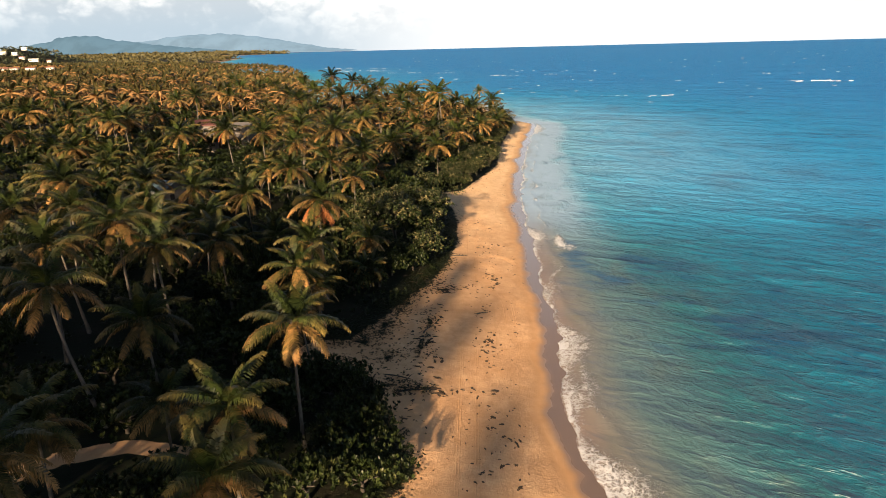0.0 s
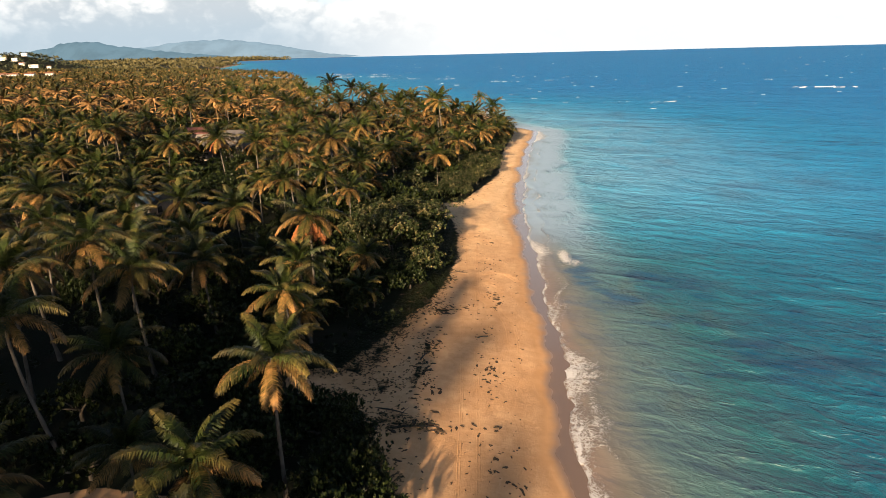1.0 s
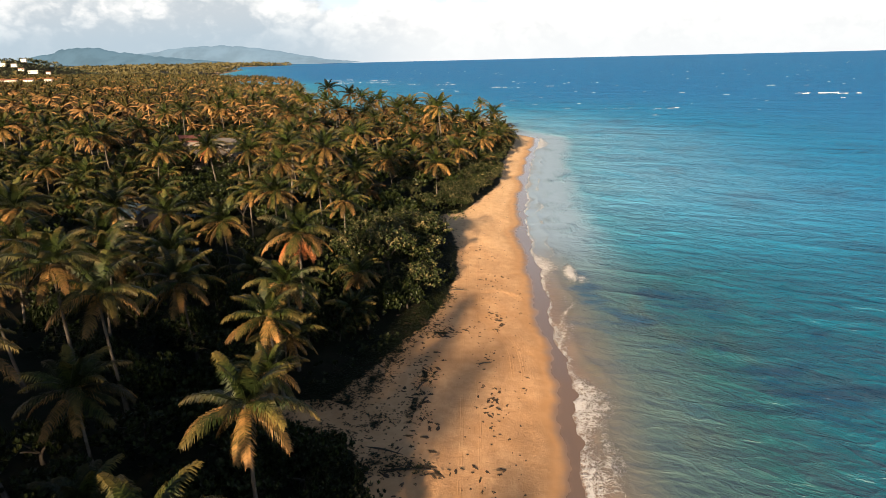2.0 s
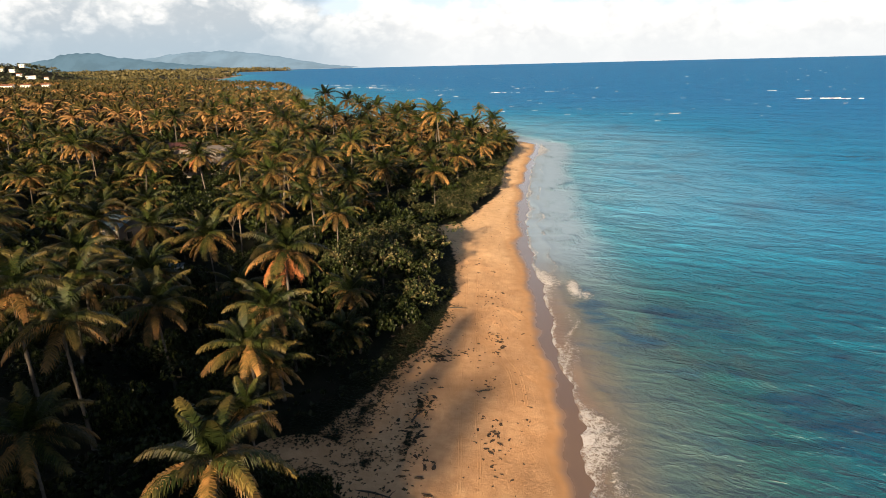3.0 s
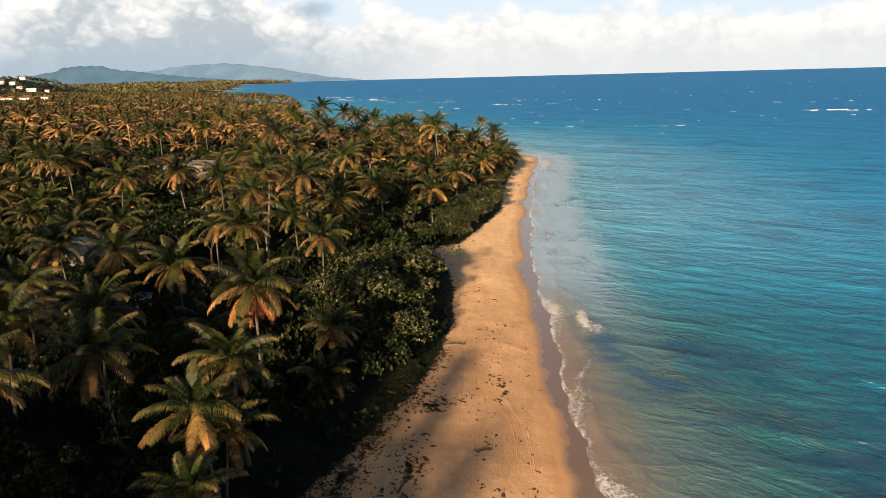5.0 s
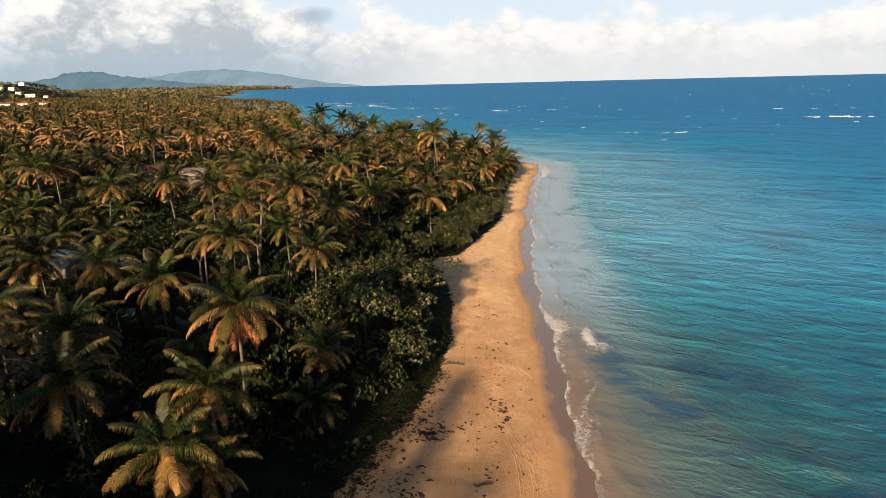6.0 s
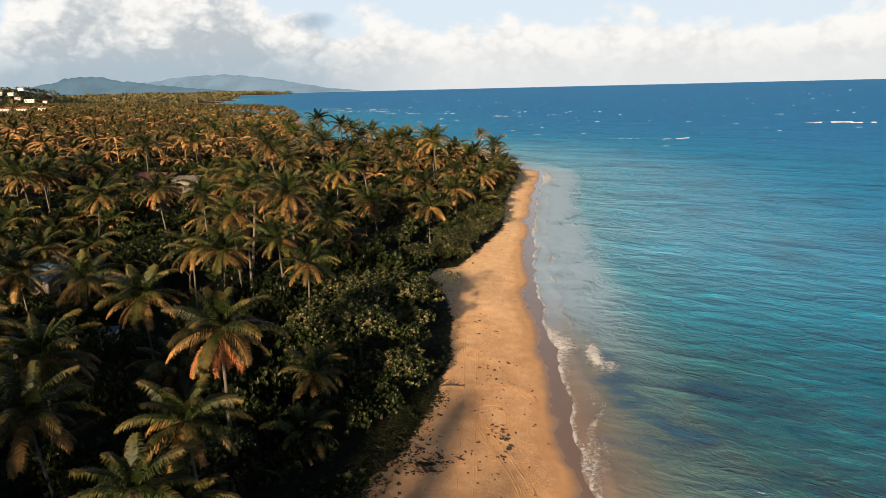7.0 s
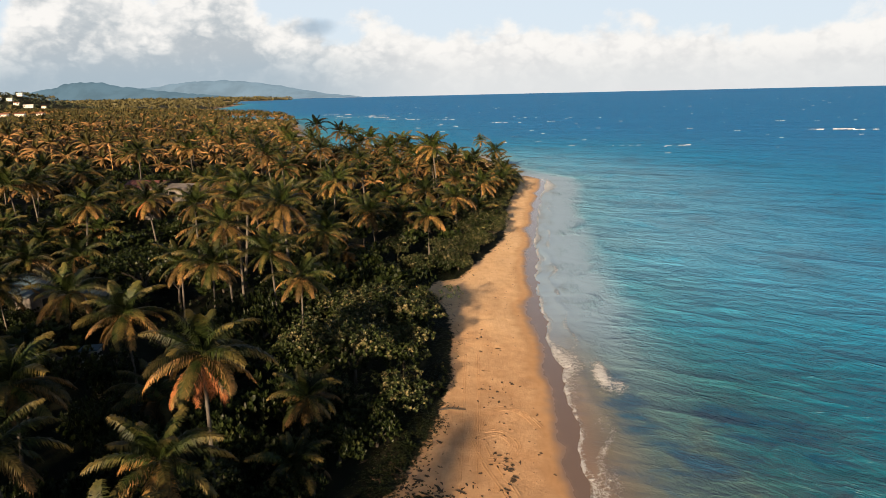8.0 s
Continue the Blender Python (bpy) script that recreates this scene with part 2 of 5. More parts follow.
def water_material():
    m, n, s = material("sea_water")
    p = n.add("NewGeometry").outputs["Position"]
    drift = n.math("MULTIPLY", n.math("SUBTRACT", n.noise(p, 0.045, 4.0, 0.6), 0.5), 26.0)
    off = n.attr("off")
    away = n.math("ADD", off, n.math("MULTIPLY", drift, n.span(off, 2.0, 25.0)))
    f = n.math("DIVIDE", away, 240.0, clamp=True)
    xyz = n.add("SeparateXYZ")
    n.put(xyz.inputs[0], p)
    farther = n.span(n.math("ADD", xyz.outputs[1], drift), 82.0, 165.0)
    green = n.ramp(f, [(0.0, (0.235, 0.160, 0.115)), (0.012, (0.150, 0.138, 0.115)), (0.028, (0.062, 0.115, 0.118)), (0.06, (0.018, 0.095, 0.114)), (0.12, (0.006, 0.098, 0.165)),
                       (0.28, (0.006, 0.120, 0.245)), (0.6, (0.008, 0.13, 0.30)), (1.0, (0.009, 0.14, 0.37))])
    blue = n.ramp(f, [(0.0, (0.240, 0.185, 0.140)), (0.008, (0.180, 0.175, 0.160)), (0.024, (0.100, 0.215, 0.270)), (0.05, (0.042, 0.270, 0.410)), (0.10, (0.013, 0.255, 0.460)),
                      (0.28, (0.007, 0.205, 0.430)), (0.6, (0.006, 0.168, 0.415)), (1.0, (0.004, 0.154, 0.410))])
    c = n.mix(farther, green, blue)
    # sand stirred up in the shallows, weed beds farther out
    stirred = n.span(n.noise(n.mapped(p, (0.20, 0.075, 1), (0, 0, 0.3), (2, 5, 0)), 1.0, 4.0, 0.55), 0.50, 0.74, 0.0, 0.55)
    stirred = n.math("MULTIPLY", stirred, n.math("MULTIPLY", n.span(off, 30.0, 6.0), n.span(farther, 0.6, 0.0)))
    c = n.mix(stirred, c, (0.100, 0.108, 0.072))
    patches = n.span(n.noise(n.mapped(p, (0.055, 0.040, 1), (0, 0, 0.5)), 1.0, 4.0, 0.55), 0.50, 0.74, 0.0, 0.5)
    patches = n.math("MULTIPLY", patches, n.math("MULTIPLY", n.span(off, 5.0, 16.0), n.span(off, 190.0, 50.0, 0.25, 1.0)))
    bed = n.attr("weed")
    torn_bed = n.math("MULTIPLY_ADD", n.math("SUBTRACT", n.noise(n.mapped(n.mapped(p, turn=(0, 0, 0.24)), (0.17, 0.34, 1)), 1.0, 5.0, 0.6, 0.4), 0.5), 2.6, n.math("MULTIPLY", bed, 0.9))
    weed = n.math("MAXIMUM", patches, n.math("MULTIPLY", n.span(torn_bed, 0.35, 0.95, 0.0, 0.9), n.span(bed, 0.08, 0.4)))
    c = n.mix(weed, c, (0.002, 0.050, 0.118))
    # pale calm shallows: sky reflection, with a thin foam film, put into the colour
    sky_milky = n.math("MULTIPLY", n.attr("milk"), n.span(n.noise(n.mapped(p, (0.16, 0.07, 1)), 1.0, 5.0, 0.6), 0.12, 0.56))
    c = n.mix(sky_milky, c, (0.29, 0.42, 0.56))
    # foam: lace of bubbles that thins out seawards
    bent = n.add("VectorMath", operation="MULTIPLY_ADD")
    n.put(bent.inputs[0], n.add("TexNoise").outputs[1])
    bent.inputs[1].default_value = (1.6, 1.6, 0)
    n.put(bent.inputs[2], p)
    n.put(bent.inputs[0].links[0].from_node.inputs["Vector"], p)
    bent.inputs[0].links[0].from_node.inputs["Scale"].default_value = 0.8
    cell = n.add("TexVoronoi", feature="DISTANCE_TO_EDGE")
    n.put(cell.inputs["Vector"], n.mapped(bent.outputs[0], (1.0, 0.7, 0)))
    cell.inputs["Scale"].default_value = 3.4
    small = n.add("TexVoronoi", feature="DISTANCE_TO_EDGE")
    n.put(small.inputs["Vector"], n.mapped(bent.outputs[0], (1.0, 0.7, 0)))
    small.inputs["Scale"].default_value = 8.5
    web = n.math("MINIMUM", n.math("MULTIPLY", cell.outputs["Distance"], 1.0), n.math("MULTIPLY_ADD", small.outputs["Distance"], 1.6, 0.05))
    lace = n.math("SUBTRACT", 1.0, n.math("MULTIPLY", web, 4.5, clamp=True))
    torn = n.noise(p, 1.7, 6.0, 0.72)
    amount = n.math("ADD", n.math("MULTIPLY", lace, 0.30), n.math("MULTIPLY", torn, 0.98))
    foam = n.attr("foam")
    white = n.span(n.math("ADD", n.math("SUBTRACT", amount, 1.0), n.math("MULTIPLY", foam, 0.95)), 0.05, 0.42)
    c = n.mix(n.math("MULTIPLY", white, 0.92), c, (0.64, 0.65, 0.66))
    swung = n.mapped(n.mapped(p, turn=(0, 0, 0.50)), (0.50, 1.0, 1))
    chop = 0.0
    for size, weight in ((0.016, 6.0), (0.045, 3.4), (0.15, 1.4), (0.45, 1.0), (1.0, 0.45), (2.6, 0.14)):
        v = n.noise(swung, size, 3.0, 0.55, 0.3)
        sharp = n.math("SUBTRACT", 1.0, n.math("ABSOLUTE", n.math("MULTIPLY_ADD", v, 4.4, -2.2)), clamp=True)
        chop = n.math("ADD", chop, n.math("MULTIPLY", n.math("MULTIPLY", sharp, sharp), weight))
    chop = n.math("MULTIPLY", chop, n.math("MULTIPLY", n.span(off, 0.5, 12.0, 0.10, 1.0), n.span(sky_milky, 0.2, 0.9, 1.0, 0.25)))
    b = n.add("Bump")
    b.inputs["Strength"].default_value, b.inputs["Distance"].default_value = 1.0, 0.30
    n.put(b.inputs["Height"], n.math("ADD", chop, n.math("MULTIPLY", white, 0.25)))
    body, shine, both = n.add("BsdfDiffuse"), n.add("BsdfGlossy"), n.add("MixShader")
    n.put(body.inputs[0], c)
    shine.inputs["Roughness"].default_value = 0.36
    edge = n.add("Fresnel")
    edge.inputs["IOR"].default_value = 1.33
    n.put(edge.inputs["Normal"], b.outputs[0])
    gloss = n.math("MINIMUM", edge.outputs[0], 0.15)
    n.put(both.inputs[0], n.math("MULTIPLY", gloss, n.span(white, 0.0, 0.6, 1.0, 0.0)))
    n.put(shine.inputs["Normal"], b.outputs[0])
    low = n.add("Bump")
    low.inputs["Strength"].default_value, low.inputs["Distance"].default_value = 1.0, 0.115
    n.put(low.inputs["Height"], n.math("ADD", chop, white))
    n.put(body.inputs["Normal"], low.outputs[0])
    for k, part_of in enumerate((body, shine)):
        n.tree.links.new(part_of.outputs[0], both.inputs[k + 1])
    n.tree.links.new(both.outputs[0], n.tree.nodes["Material Output"].inputs[0])
    n.tree.nodes.remove(s)
    return m


SAND = sand_material()
WATER = water_material()
# dark and golden fronds: leaf age, plus sun and shade contrast in the colour
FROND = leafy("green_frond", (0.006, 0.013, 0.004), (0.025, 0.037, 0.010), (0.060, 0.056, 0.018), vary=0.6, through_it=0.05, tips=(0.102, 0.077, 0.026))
FROND_GOLD_LIT = leafy("golden_lit_frond", (0.040, 0.035, 0.012), (0.145, 0.090, 0.034), (0.28, 0.156, 0.064), vary=0.6, through_it=0.07, tips=(0.240, 0.136, 0.056))
FROND_DRY = leafy("dry_frond", (0.34, 0.115, 0.045), (0.42, 0.165, 0.060), (0.26, 0.10, 0.05), vary=0.15)
# far copies, the golden ones brightened for the sunlit faces of the crowns
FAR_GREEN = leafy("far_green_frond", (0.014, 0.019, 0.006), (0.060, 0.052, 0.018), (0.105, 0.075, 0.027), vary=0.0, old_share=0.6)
FAR_GOLD_LIT = leafy("far_golden_lit_frond", (0.100, 0.064, 0.024), (0.330, 0.180, 0.074), (0.070, 0.052, 0.019), vary=0.0, old_share=0.62)
# lighter, low-contrast tones: haze over the far grove put into the fronds
HAZY_OLIVE = leafy("hazy_olive_frond", (0.030, 0.034, 0.013), (0.085, 0.070, 0.026), (0.055, 0.050, 0.020), vary=0.0)
HAZY_BROWN = leafy("hazy_brown_frond", (0.150, 0.094, 0.036), (0.310, 0.172, 0.066), (0.070, 0.058, 0.022), vary=0.0)
# bark toned down for the shade among the trunks
BARK = plain("palm_bark", (0.055, 0.05, 0.045), (0.10, 0.09, 0.078), 3.0, 0.85, 0.6, (0.05, 0.045, 0.038), 0.3)
NUT = plain("coconut_husk", (0.20, 0.13, 0.04), (0.30, 0.17, 0.05), 5.0, 0.5, 0.2)
# greens held near black: the grove's deep shade put into the leaf colour
SHADED_LEAF = leafy("shaded_broad_leaf", (0.004, 0.009, 0.003), (0.024, 0.034, 0.010), (0.075, 0.080, 0.028), vary=0.3, rough=0.42, old_share=0.68)
# sea-grape leaf of its own, brightened for the sunlit beach hedge
HEDGE_LEAF = leafy("sea_grape_leaf", (0.007, 0.014, 0.005), (0.036, 0.048, 0.017), (0.185, 0.160, 0.086), vary=0.25, rough=0.42, old_share=0.61)
WOOD = plain("limb_bark", (0.040, 0.034, 0.028), (0.065, 0.056, 0.046), 6.0, 0.85, 0.5)
# scrub darkened in the same way for the shade under the palms
SHADED_SCRUB = leafy("shaded_scrub_leaf", (0.007, 0.012, 0.004), (0.016, 0.022, 0.007), (0.03, 0.028, 0.010), vary=0.0)
GRASS = leafy("dune_grass", (0.26, 0.175, 0.065), (0.34, 0.22, 0.085), (0.16, 0.13, 0.045), vary=0.0)
WEED = plain("dry_seaweed", (0.030, 0.020, 0.012), (0.060, 0.038, 0.020), 7.0, 0.8, 0.6, space="Position", vary=0)
FOAM = plain("wave_foam", (0.55, 0.62, 0.70), (0.64, 0.71, 0.79), 1.2, 0.6, 0.5, space="Position", vary=0)
PLASTER = plain("white_plaster", (0.66, 0.64, 0.60), (0.76, 0.74, 0.70), 1.5, 0.8, 0.15, (0.52, 0.49, 0.44), 0.2, vary=0.06)
GREYWALL = plain("grey_render", (0.115, 0.105, 0.098), (0.16, 0.145, 0.135), 1.5, 0.85, 0.2, (0.08, 0.072, 0.066), 0.2, vary=0.06)
REDROOF = plain("red_metal_roof", (0.060, 0.026, 0.023), (0.085, 0.034, 0.030), 1.2, 0.5, 0.15, (0.12, 0.05, 0.04), 0.3, vary=0.05)
BLUEROOF = plain("zinc_roof", (0.055, 0.088, 0.112), (0.080, 0.120, 0.148), 1.0, 0.7, 0.15, (0.07, 0.075, 0.075), 0.3, vary=0.05, spec=0.15)
CLAYROOF = plain("clay_roof", (0.15, 0.070, 0.050), (0.21, 0.095, 0.065), 1.0, 0.8, 0.2, vary=0.1)
DARKGLASS = plain("window_glass", (0.015, 0.018, 0.02), (0.03, 0.033, 0.035), 1.0, 0.15, 0.0, vary=0, spec=0.5)


# distance haze put into the hills as blue-grey colour and a glow of their own
def hazy_hills(name, colour, glow):
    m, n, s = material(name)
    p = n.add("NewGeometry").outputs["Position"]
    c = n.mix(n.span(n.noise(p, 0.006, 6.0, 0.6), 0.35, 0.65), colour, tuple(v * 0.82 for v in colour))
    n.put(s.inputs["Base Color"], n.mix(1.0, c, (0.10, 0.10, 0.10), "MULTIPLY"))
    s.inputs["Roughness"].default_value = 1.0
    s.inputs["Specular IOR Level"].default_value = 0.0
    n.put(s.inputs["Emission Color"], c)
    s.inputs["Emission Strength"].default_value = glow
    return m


# ---- mesh helpers ----
class Shape:
    """Gathers corners and faces for one mesh."""

    def __init__(self):
        self.v, self.f, self.n = [], [], 0

    def add(self, verts, faces):
        self.v.append(np.asarray(verts, float).reshape(-1, 3))
        self.f.extend([tuple(i + self.n for i in face) for face in faces])
        self.n += len(self.v[-1])

    def tube(self, points, radii, sides=6, cap=True):
        points = [Vector(p) for p in points]
        ring, start = [], []
        for i, (p, r) in enumerate(zip(points, radii)):
            way = (points[min(i + 1, len(points) - 1)] - points[max(i - 1, 0)]).normalized()
            side = way.cross(Vector((0.31, 0.95, 0.02)) if abs(way.y) < 0.9 else Vector((1, 0, 0))).normalized()
            up = side.cross(way)
            start.append(len(ring))
            ring += [p + (side * math.cos(a) + up * math.sin(a)) * r for a in (2 * math.pi * k / sides for k in range(sides))]
        faces = [(a + k, a + (k + 1) % sides, b + (k + 1) % sides, b + k) for a, b in zip(start, start[1:]) for k in range(sides)]
        if cap:
            faces.append(tuple(start[-1] + k for k in range(sides)))
        self.add([tuple(v) for v in ring], faces)

    def box(self, x0, x1, y0, y1, z0, z1):
        self.add([(x, y, z) for z in (z0, z1) for y in (y0, y1) for x in (x0, x1)],
                 [(0, 2, 3, 1), (4, 5, 7, 6), (0, 1, 5, 4), (2, 6, 7, 3), (0, 4, 6, 2), (1, 3, 7, 5)])

    def mesh(self, name, mat, soft=False, second=None, second_faces=None):
        me = bpy.data.meshes.new(name)
        me.from_pydata(np.concatenate(self.v).tolist() if self.v else [], [], self.f)
        me.materials.append(mat)
        if second:
            me.materials.append(second)
            me.polygons.foreach_set("material_index", np.asarray(second_faces, np.int32))
        if soft:
            me.shade_smooth()
        return me


def part(name, mesh, parent, m=None, label=""):
    ob = new(name, mesh)
    ob.parent = parent
    if m is not None:
        ob.matrix_basis = m
    if label:
        ob["label"] = label
    return ob


def sheet(name, xs, ys, z_of, mat, soft=True):
    """A ground sheet on a graded grid. z_of gives heights and named values."""
    gx, gy = np.meshgrid(xs, ys)
    x, y = gx.ravel(), gy.ravel()
    z, named = z_of(x, y)
    me = bpy.data.meshes.new(name)
    nx, ny = len(xs), len(ys)
    i = (np.arange(ny - 1)[:, None] * nx + np.arange(nx - 1)[None, :]).ravel()
    quads = np.stack([i, i + 1, i + nx + 1, i + nx], 1)
    keep = named.pop("keep", None)
    if keep is not None:
        quads = quads[keep[quads].any(1)]
        used = np.unique(quads)
        to = np.full(len(x), -1)
        to[used] = np.arange(len(used))
        quads, x, y, z = to[quads], x[used], y[used], z[used]
        named = {k: v[used] for k, v in named.items()}
    me.vertices.add(len(x))
    me.vertices.foreach_set("co", np.stack([x, y, z], 1).ravel())
    me.loops.add(quads.size)
    me.loops.foreach_set("vertex_index", quads.ravel())
    me.polygons.add(len(quads))
    me.polygons.foreach_set("loop_start", np.arange(0, quads.size, 4))
    me.update(calc_edges=True)
    for key, value in named.items():
        me.attributes.new(key, "FLOAT", "POINT").data.foreach_set("value", value.astype(np.float32))
    me.materials.append(mat)
    if soft:
        me.shade_smooth()
    return tagged(new(name, me), kind="structure")


def graded(lo, hi, step, far_lo, far_hi, grow=1.10):
    """Even steps from lo to hi, then ever longer ones out to the far ends."""
    mid = list(np.arange(lo, hi, step))
    up, s = [hi], step
    while up[-1] < far_hi:
        s *= grow
        up.append(up[-1] + s)
    down, s = [], step
    at = lo
    while at > far_lo:
        s *= grow
        at -= s
        down.append(at)
    up[-1] = far_hi
    if down:
        down[-1] = far_lo
    return np.array(down[::-1] + mid + up)


# ---- ground ----
PATH_LINE = [(-60, 33), (-42, 38), (-33.5, 41.6), (-31, 44.3), (-27, 46.4), (-22, 46)]


VINE_MATS = [(-13.8, 61.3, 1.9, 0.9, 60), (-13.6, 67, 1.6, 1.4, 50), (-11.5, 71, 0.9, 2.4, 55), (-8.2, 58.5, 1.7, 0.35, 50), (-10.2, 64.5, 0.7, 1.4, 22), (-10.4, 77, 0.7, 2.0, 40), (-7.2, 67, 0.5, 2.6, 22), (-6.8, 73, 0.4, 1.8, 12), (-6.4, 83.5, 1.2, 0.7, 16)]


def ground_heights(x, y):
    d = inland(x, y)
    z = height(x, y, d) + hill(x, y)
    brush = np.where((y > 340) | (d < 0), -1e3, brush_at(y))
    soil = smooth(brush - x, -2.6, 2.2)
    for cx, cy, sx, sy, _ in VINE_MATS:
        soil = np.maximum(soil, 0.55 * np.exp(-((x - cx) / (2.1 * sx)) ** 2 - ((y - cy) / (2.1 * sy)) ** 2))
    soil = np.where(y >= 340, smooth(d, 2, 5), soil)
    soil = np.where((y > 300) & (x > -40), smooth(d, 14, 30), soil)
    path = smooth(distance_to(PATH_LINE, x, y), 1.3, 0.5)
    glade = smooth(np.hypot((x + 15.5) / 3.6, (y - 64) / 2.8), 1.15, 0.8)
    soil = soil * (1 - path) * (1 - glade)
    wash = waves_of(x * 0, y, 21, 6, 26, 7, 0.55) + waves_of(x, y, 22, 6, 4, 1.5, 0.12)
    wet = smooth(d + wash, 4.6 + 1.0 * smooth(y, 68, 90), 0.3)
    # share of the distance lightening, growing up the beach
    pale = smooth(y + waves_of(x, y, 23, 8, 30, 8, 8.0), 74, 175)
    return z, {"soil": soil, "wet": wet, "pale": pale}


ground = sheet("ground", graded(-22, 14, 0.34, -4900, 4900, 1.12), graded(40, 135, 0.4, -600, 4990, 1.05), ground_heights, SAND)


# ---- sea ----
FOAM_REACH = [(47, 5, 5.5), (71, 5, 4.6), (60, 4, 2.6), (113, 5, 3.6), (104, 3, 1.5), (86, 4, 1.6), (128, 3, 1.2), (158, 6, 1.8), (176, 6, 1.6), (255, 14, 5.0)]
FOAM_SPOTS = [(10.9, 108.5, 1.3, 5.5, 0.86), (12.2, 106, 1.5, 3.0, 0.66), (8.6, 139, 0.6, 2.5, 0.7), (9.6, 62, 1.4, 4.0, 0.55), (9.0, 88, 1.0, 4.0, 0.45), (9.2, 98, 0.9, 4.0, 0.4),
              (9.0, 150, 0.8, 6.0, 0.5), (9.6, 172, 0.8, 6.0, 0.55), (14.5, 215, 1.0, 6.0, 0.45), (17, 255, 3.0, 6.0, 0.6), (23, 268, 4.0, 3.0, 0.5), (12.5, 128, 0.7, 3.0, 0.3)]
WEED_SPOTS = [(38, 78, 26, 22, 0.62), (24, 98, 12, 10, 0.75), (13.0, 101, 4.0, 5.5, 1.0), (14.5, 91, 4.5, 5.0, 0.95), (30, 73, 7.0, 8.0, 0.9), (23, 84, 6.0, 5.0, 0.7), (13, 108, 3.0, 3.0, 0.7), (62, 120, 16.0, 9.0, 0.6),
              (40, 100, 9.0, 8.0, 0.5), (110, 230, 40.0, 12.0, 0.6), (90, 310, 40.0, 10.0, 0.6), (50, 300, 20.0, 8.0, 0.5)]


def spots(x, y, rows):
    out = np.zeros(x.shape)
    for cx, cy, rx, ry, a in rows:
        out = np.maximum(out, a * np.exp(-((x - cx) / rx) ** 2 - ((y - cy) / ry) ** 2))
    return out


def sea_heights(x, y):
    d = inland(x, y)
    off = -d
    lobes = np.abs(np.sin(y * 0.31 + 1.3 * np.sin(y * 0.083))) * 0.6 + np.abs(np.sin(y * 0.83 + 2.0 * np.sin(y * 0.19) + 1.0)) * 0.28
    swash = 0.10 * (lobes - 0.5) + waves_of(x * 0, y, 8, 8, 40, 12, 0.03) + waves_of(x * 0, y, 9, 8, 3.0, 1.0, 0.010)
    z = swash * smooth(off, 10, 2)
    rng = np.random.default_rng(5)
    chop = np.zeros(x.shape)
    for _ in range(26):
        length = math.exp(rng.uniform(math.log(1.4), math.log(7)))
        a = math.radians(245) + rng.normal(0, 0.32)
        k = 2 * math.pi / length
        ph = k * (x * math.cos(a) + y * math.sin(a)) + rng.uniform(0, 6.28)
        chop += (1 - 2 * np.abs(np.sin(ph / 2))) * 0.0055 * length ** 0.75
    near = smooth(np.hypot(x, y - 40), 330, 120)
    z = z + chop * smooth(off, 3, 22) * near
    # the low breaker that rolls in along the beach
    line = 2.6 + waves_of(x * 0, y, 31, 7, 40, 9, 0.9)
    fold = np.exp(-((off - line) / 0.55) ** 2)
    z = z + 0.16 * np.exp(-((x - 10.9) / 0.8) ** 2 - ((y - 108.5) / 5.5) ** 2)
    z = z + 0.13 * fold * smooth(y, 330, 260)
    front = np.exp(-((off + swash * 6.8 - 0.2) / 0.30) ** 2)
    lap = off + swash * 6.8
    reach = 1.0 + sum(a * np.exp(-((y - c) / w) ** 2) for c, w, a in FOAM_REACH) + 0.5 * np.sin(y * 0.47 + np.sin(y * 0.2))
    trail = smooth(lap, -0.1, 0.25) * smooth(lap / reach, 1.25, 0.1) * (0.52 + 0.20 * smooth(reach, 1.5, 4.0))
    foam = np.maximum(np.maximum((0.80 + 0.12 * np.sin(y * 0.9 + 2 * np.sin(y * 0.37))) * front, trail), 0.60 * fold * (0.6 + 0.4 * np.sin(y * 0.21 + 1.0)))
    foam = foam * smooth(np.abs(y - 100), 380, 200)
    spray = spots(x, y, FOAM_SPOTS)
    foam = np.maximum(foam, spray)
    # where the water takes on the painted sky tone, strongest in the far shallows
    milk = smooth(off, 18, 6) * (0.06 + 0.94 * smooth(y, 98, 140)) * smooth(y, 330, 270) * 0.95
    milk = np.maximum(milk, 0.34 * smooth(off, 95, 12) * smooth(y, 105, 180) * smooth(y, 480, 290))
    keep = d < 5.0
    return z, {"off": off, "foam": foam, "weed": spots(x, y, WEED_SPOTS), "milk": milk, "keep": keep}


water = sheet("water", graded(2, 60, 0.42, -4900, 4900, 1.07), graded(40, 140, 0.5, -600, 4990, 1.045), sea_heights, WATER)


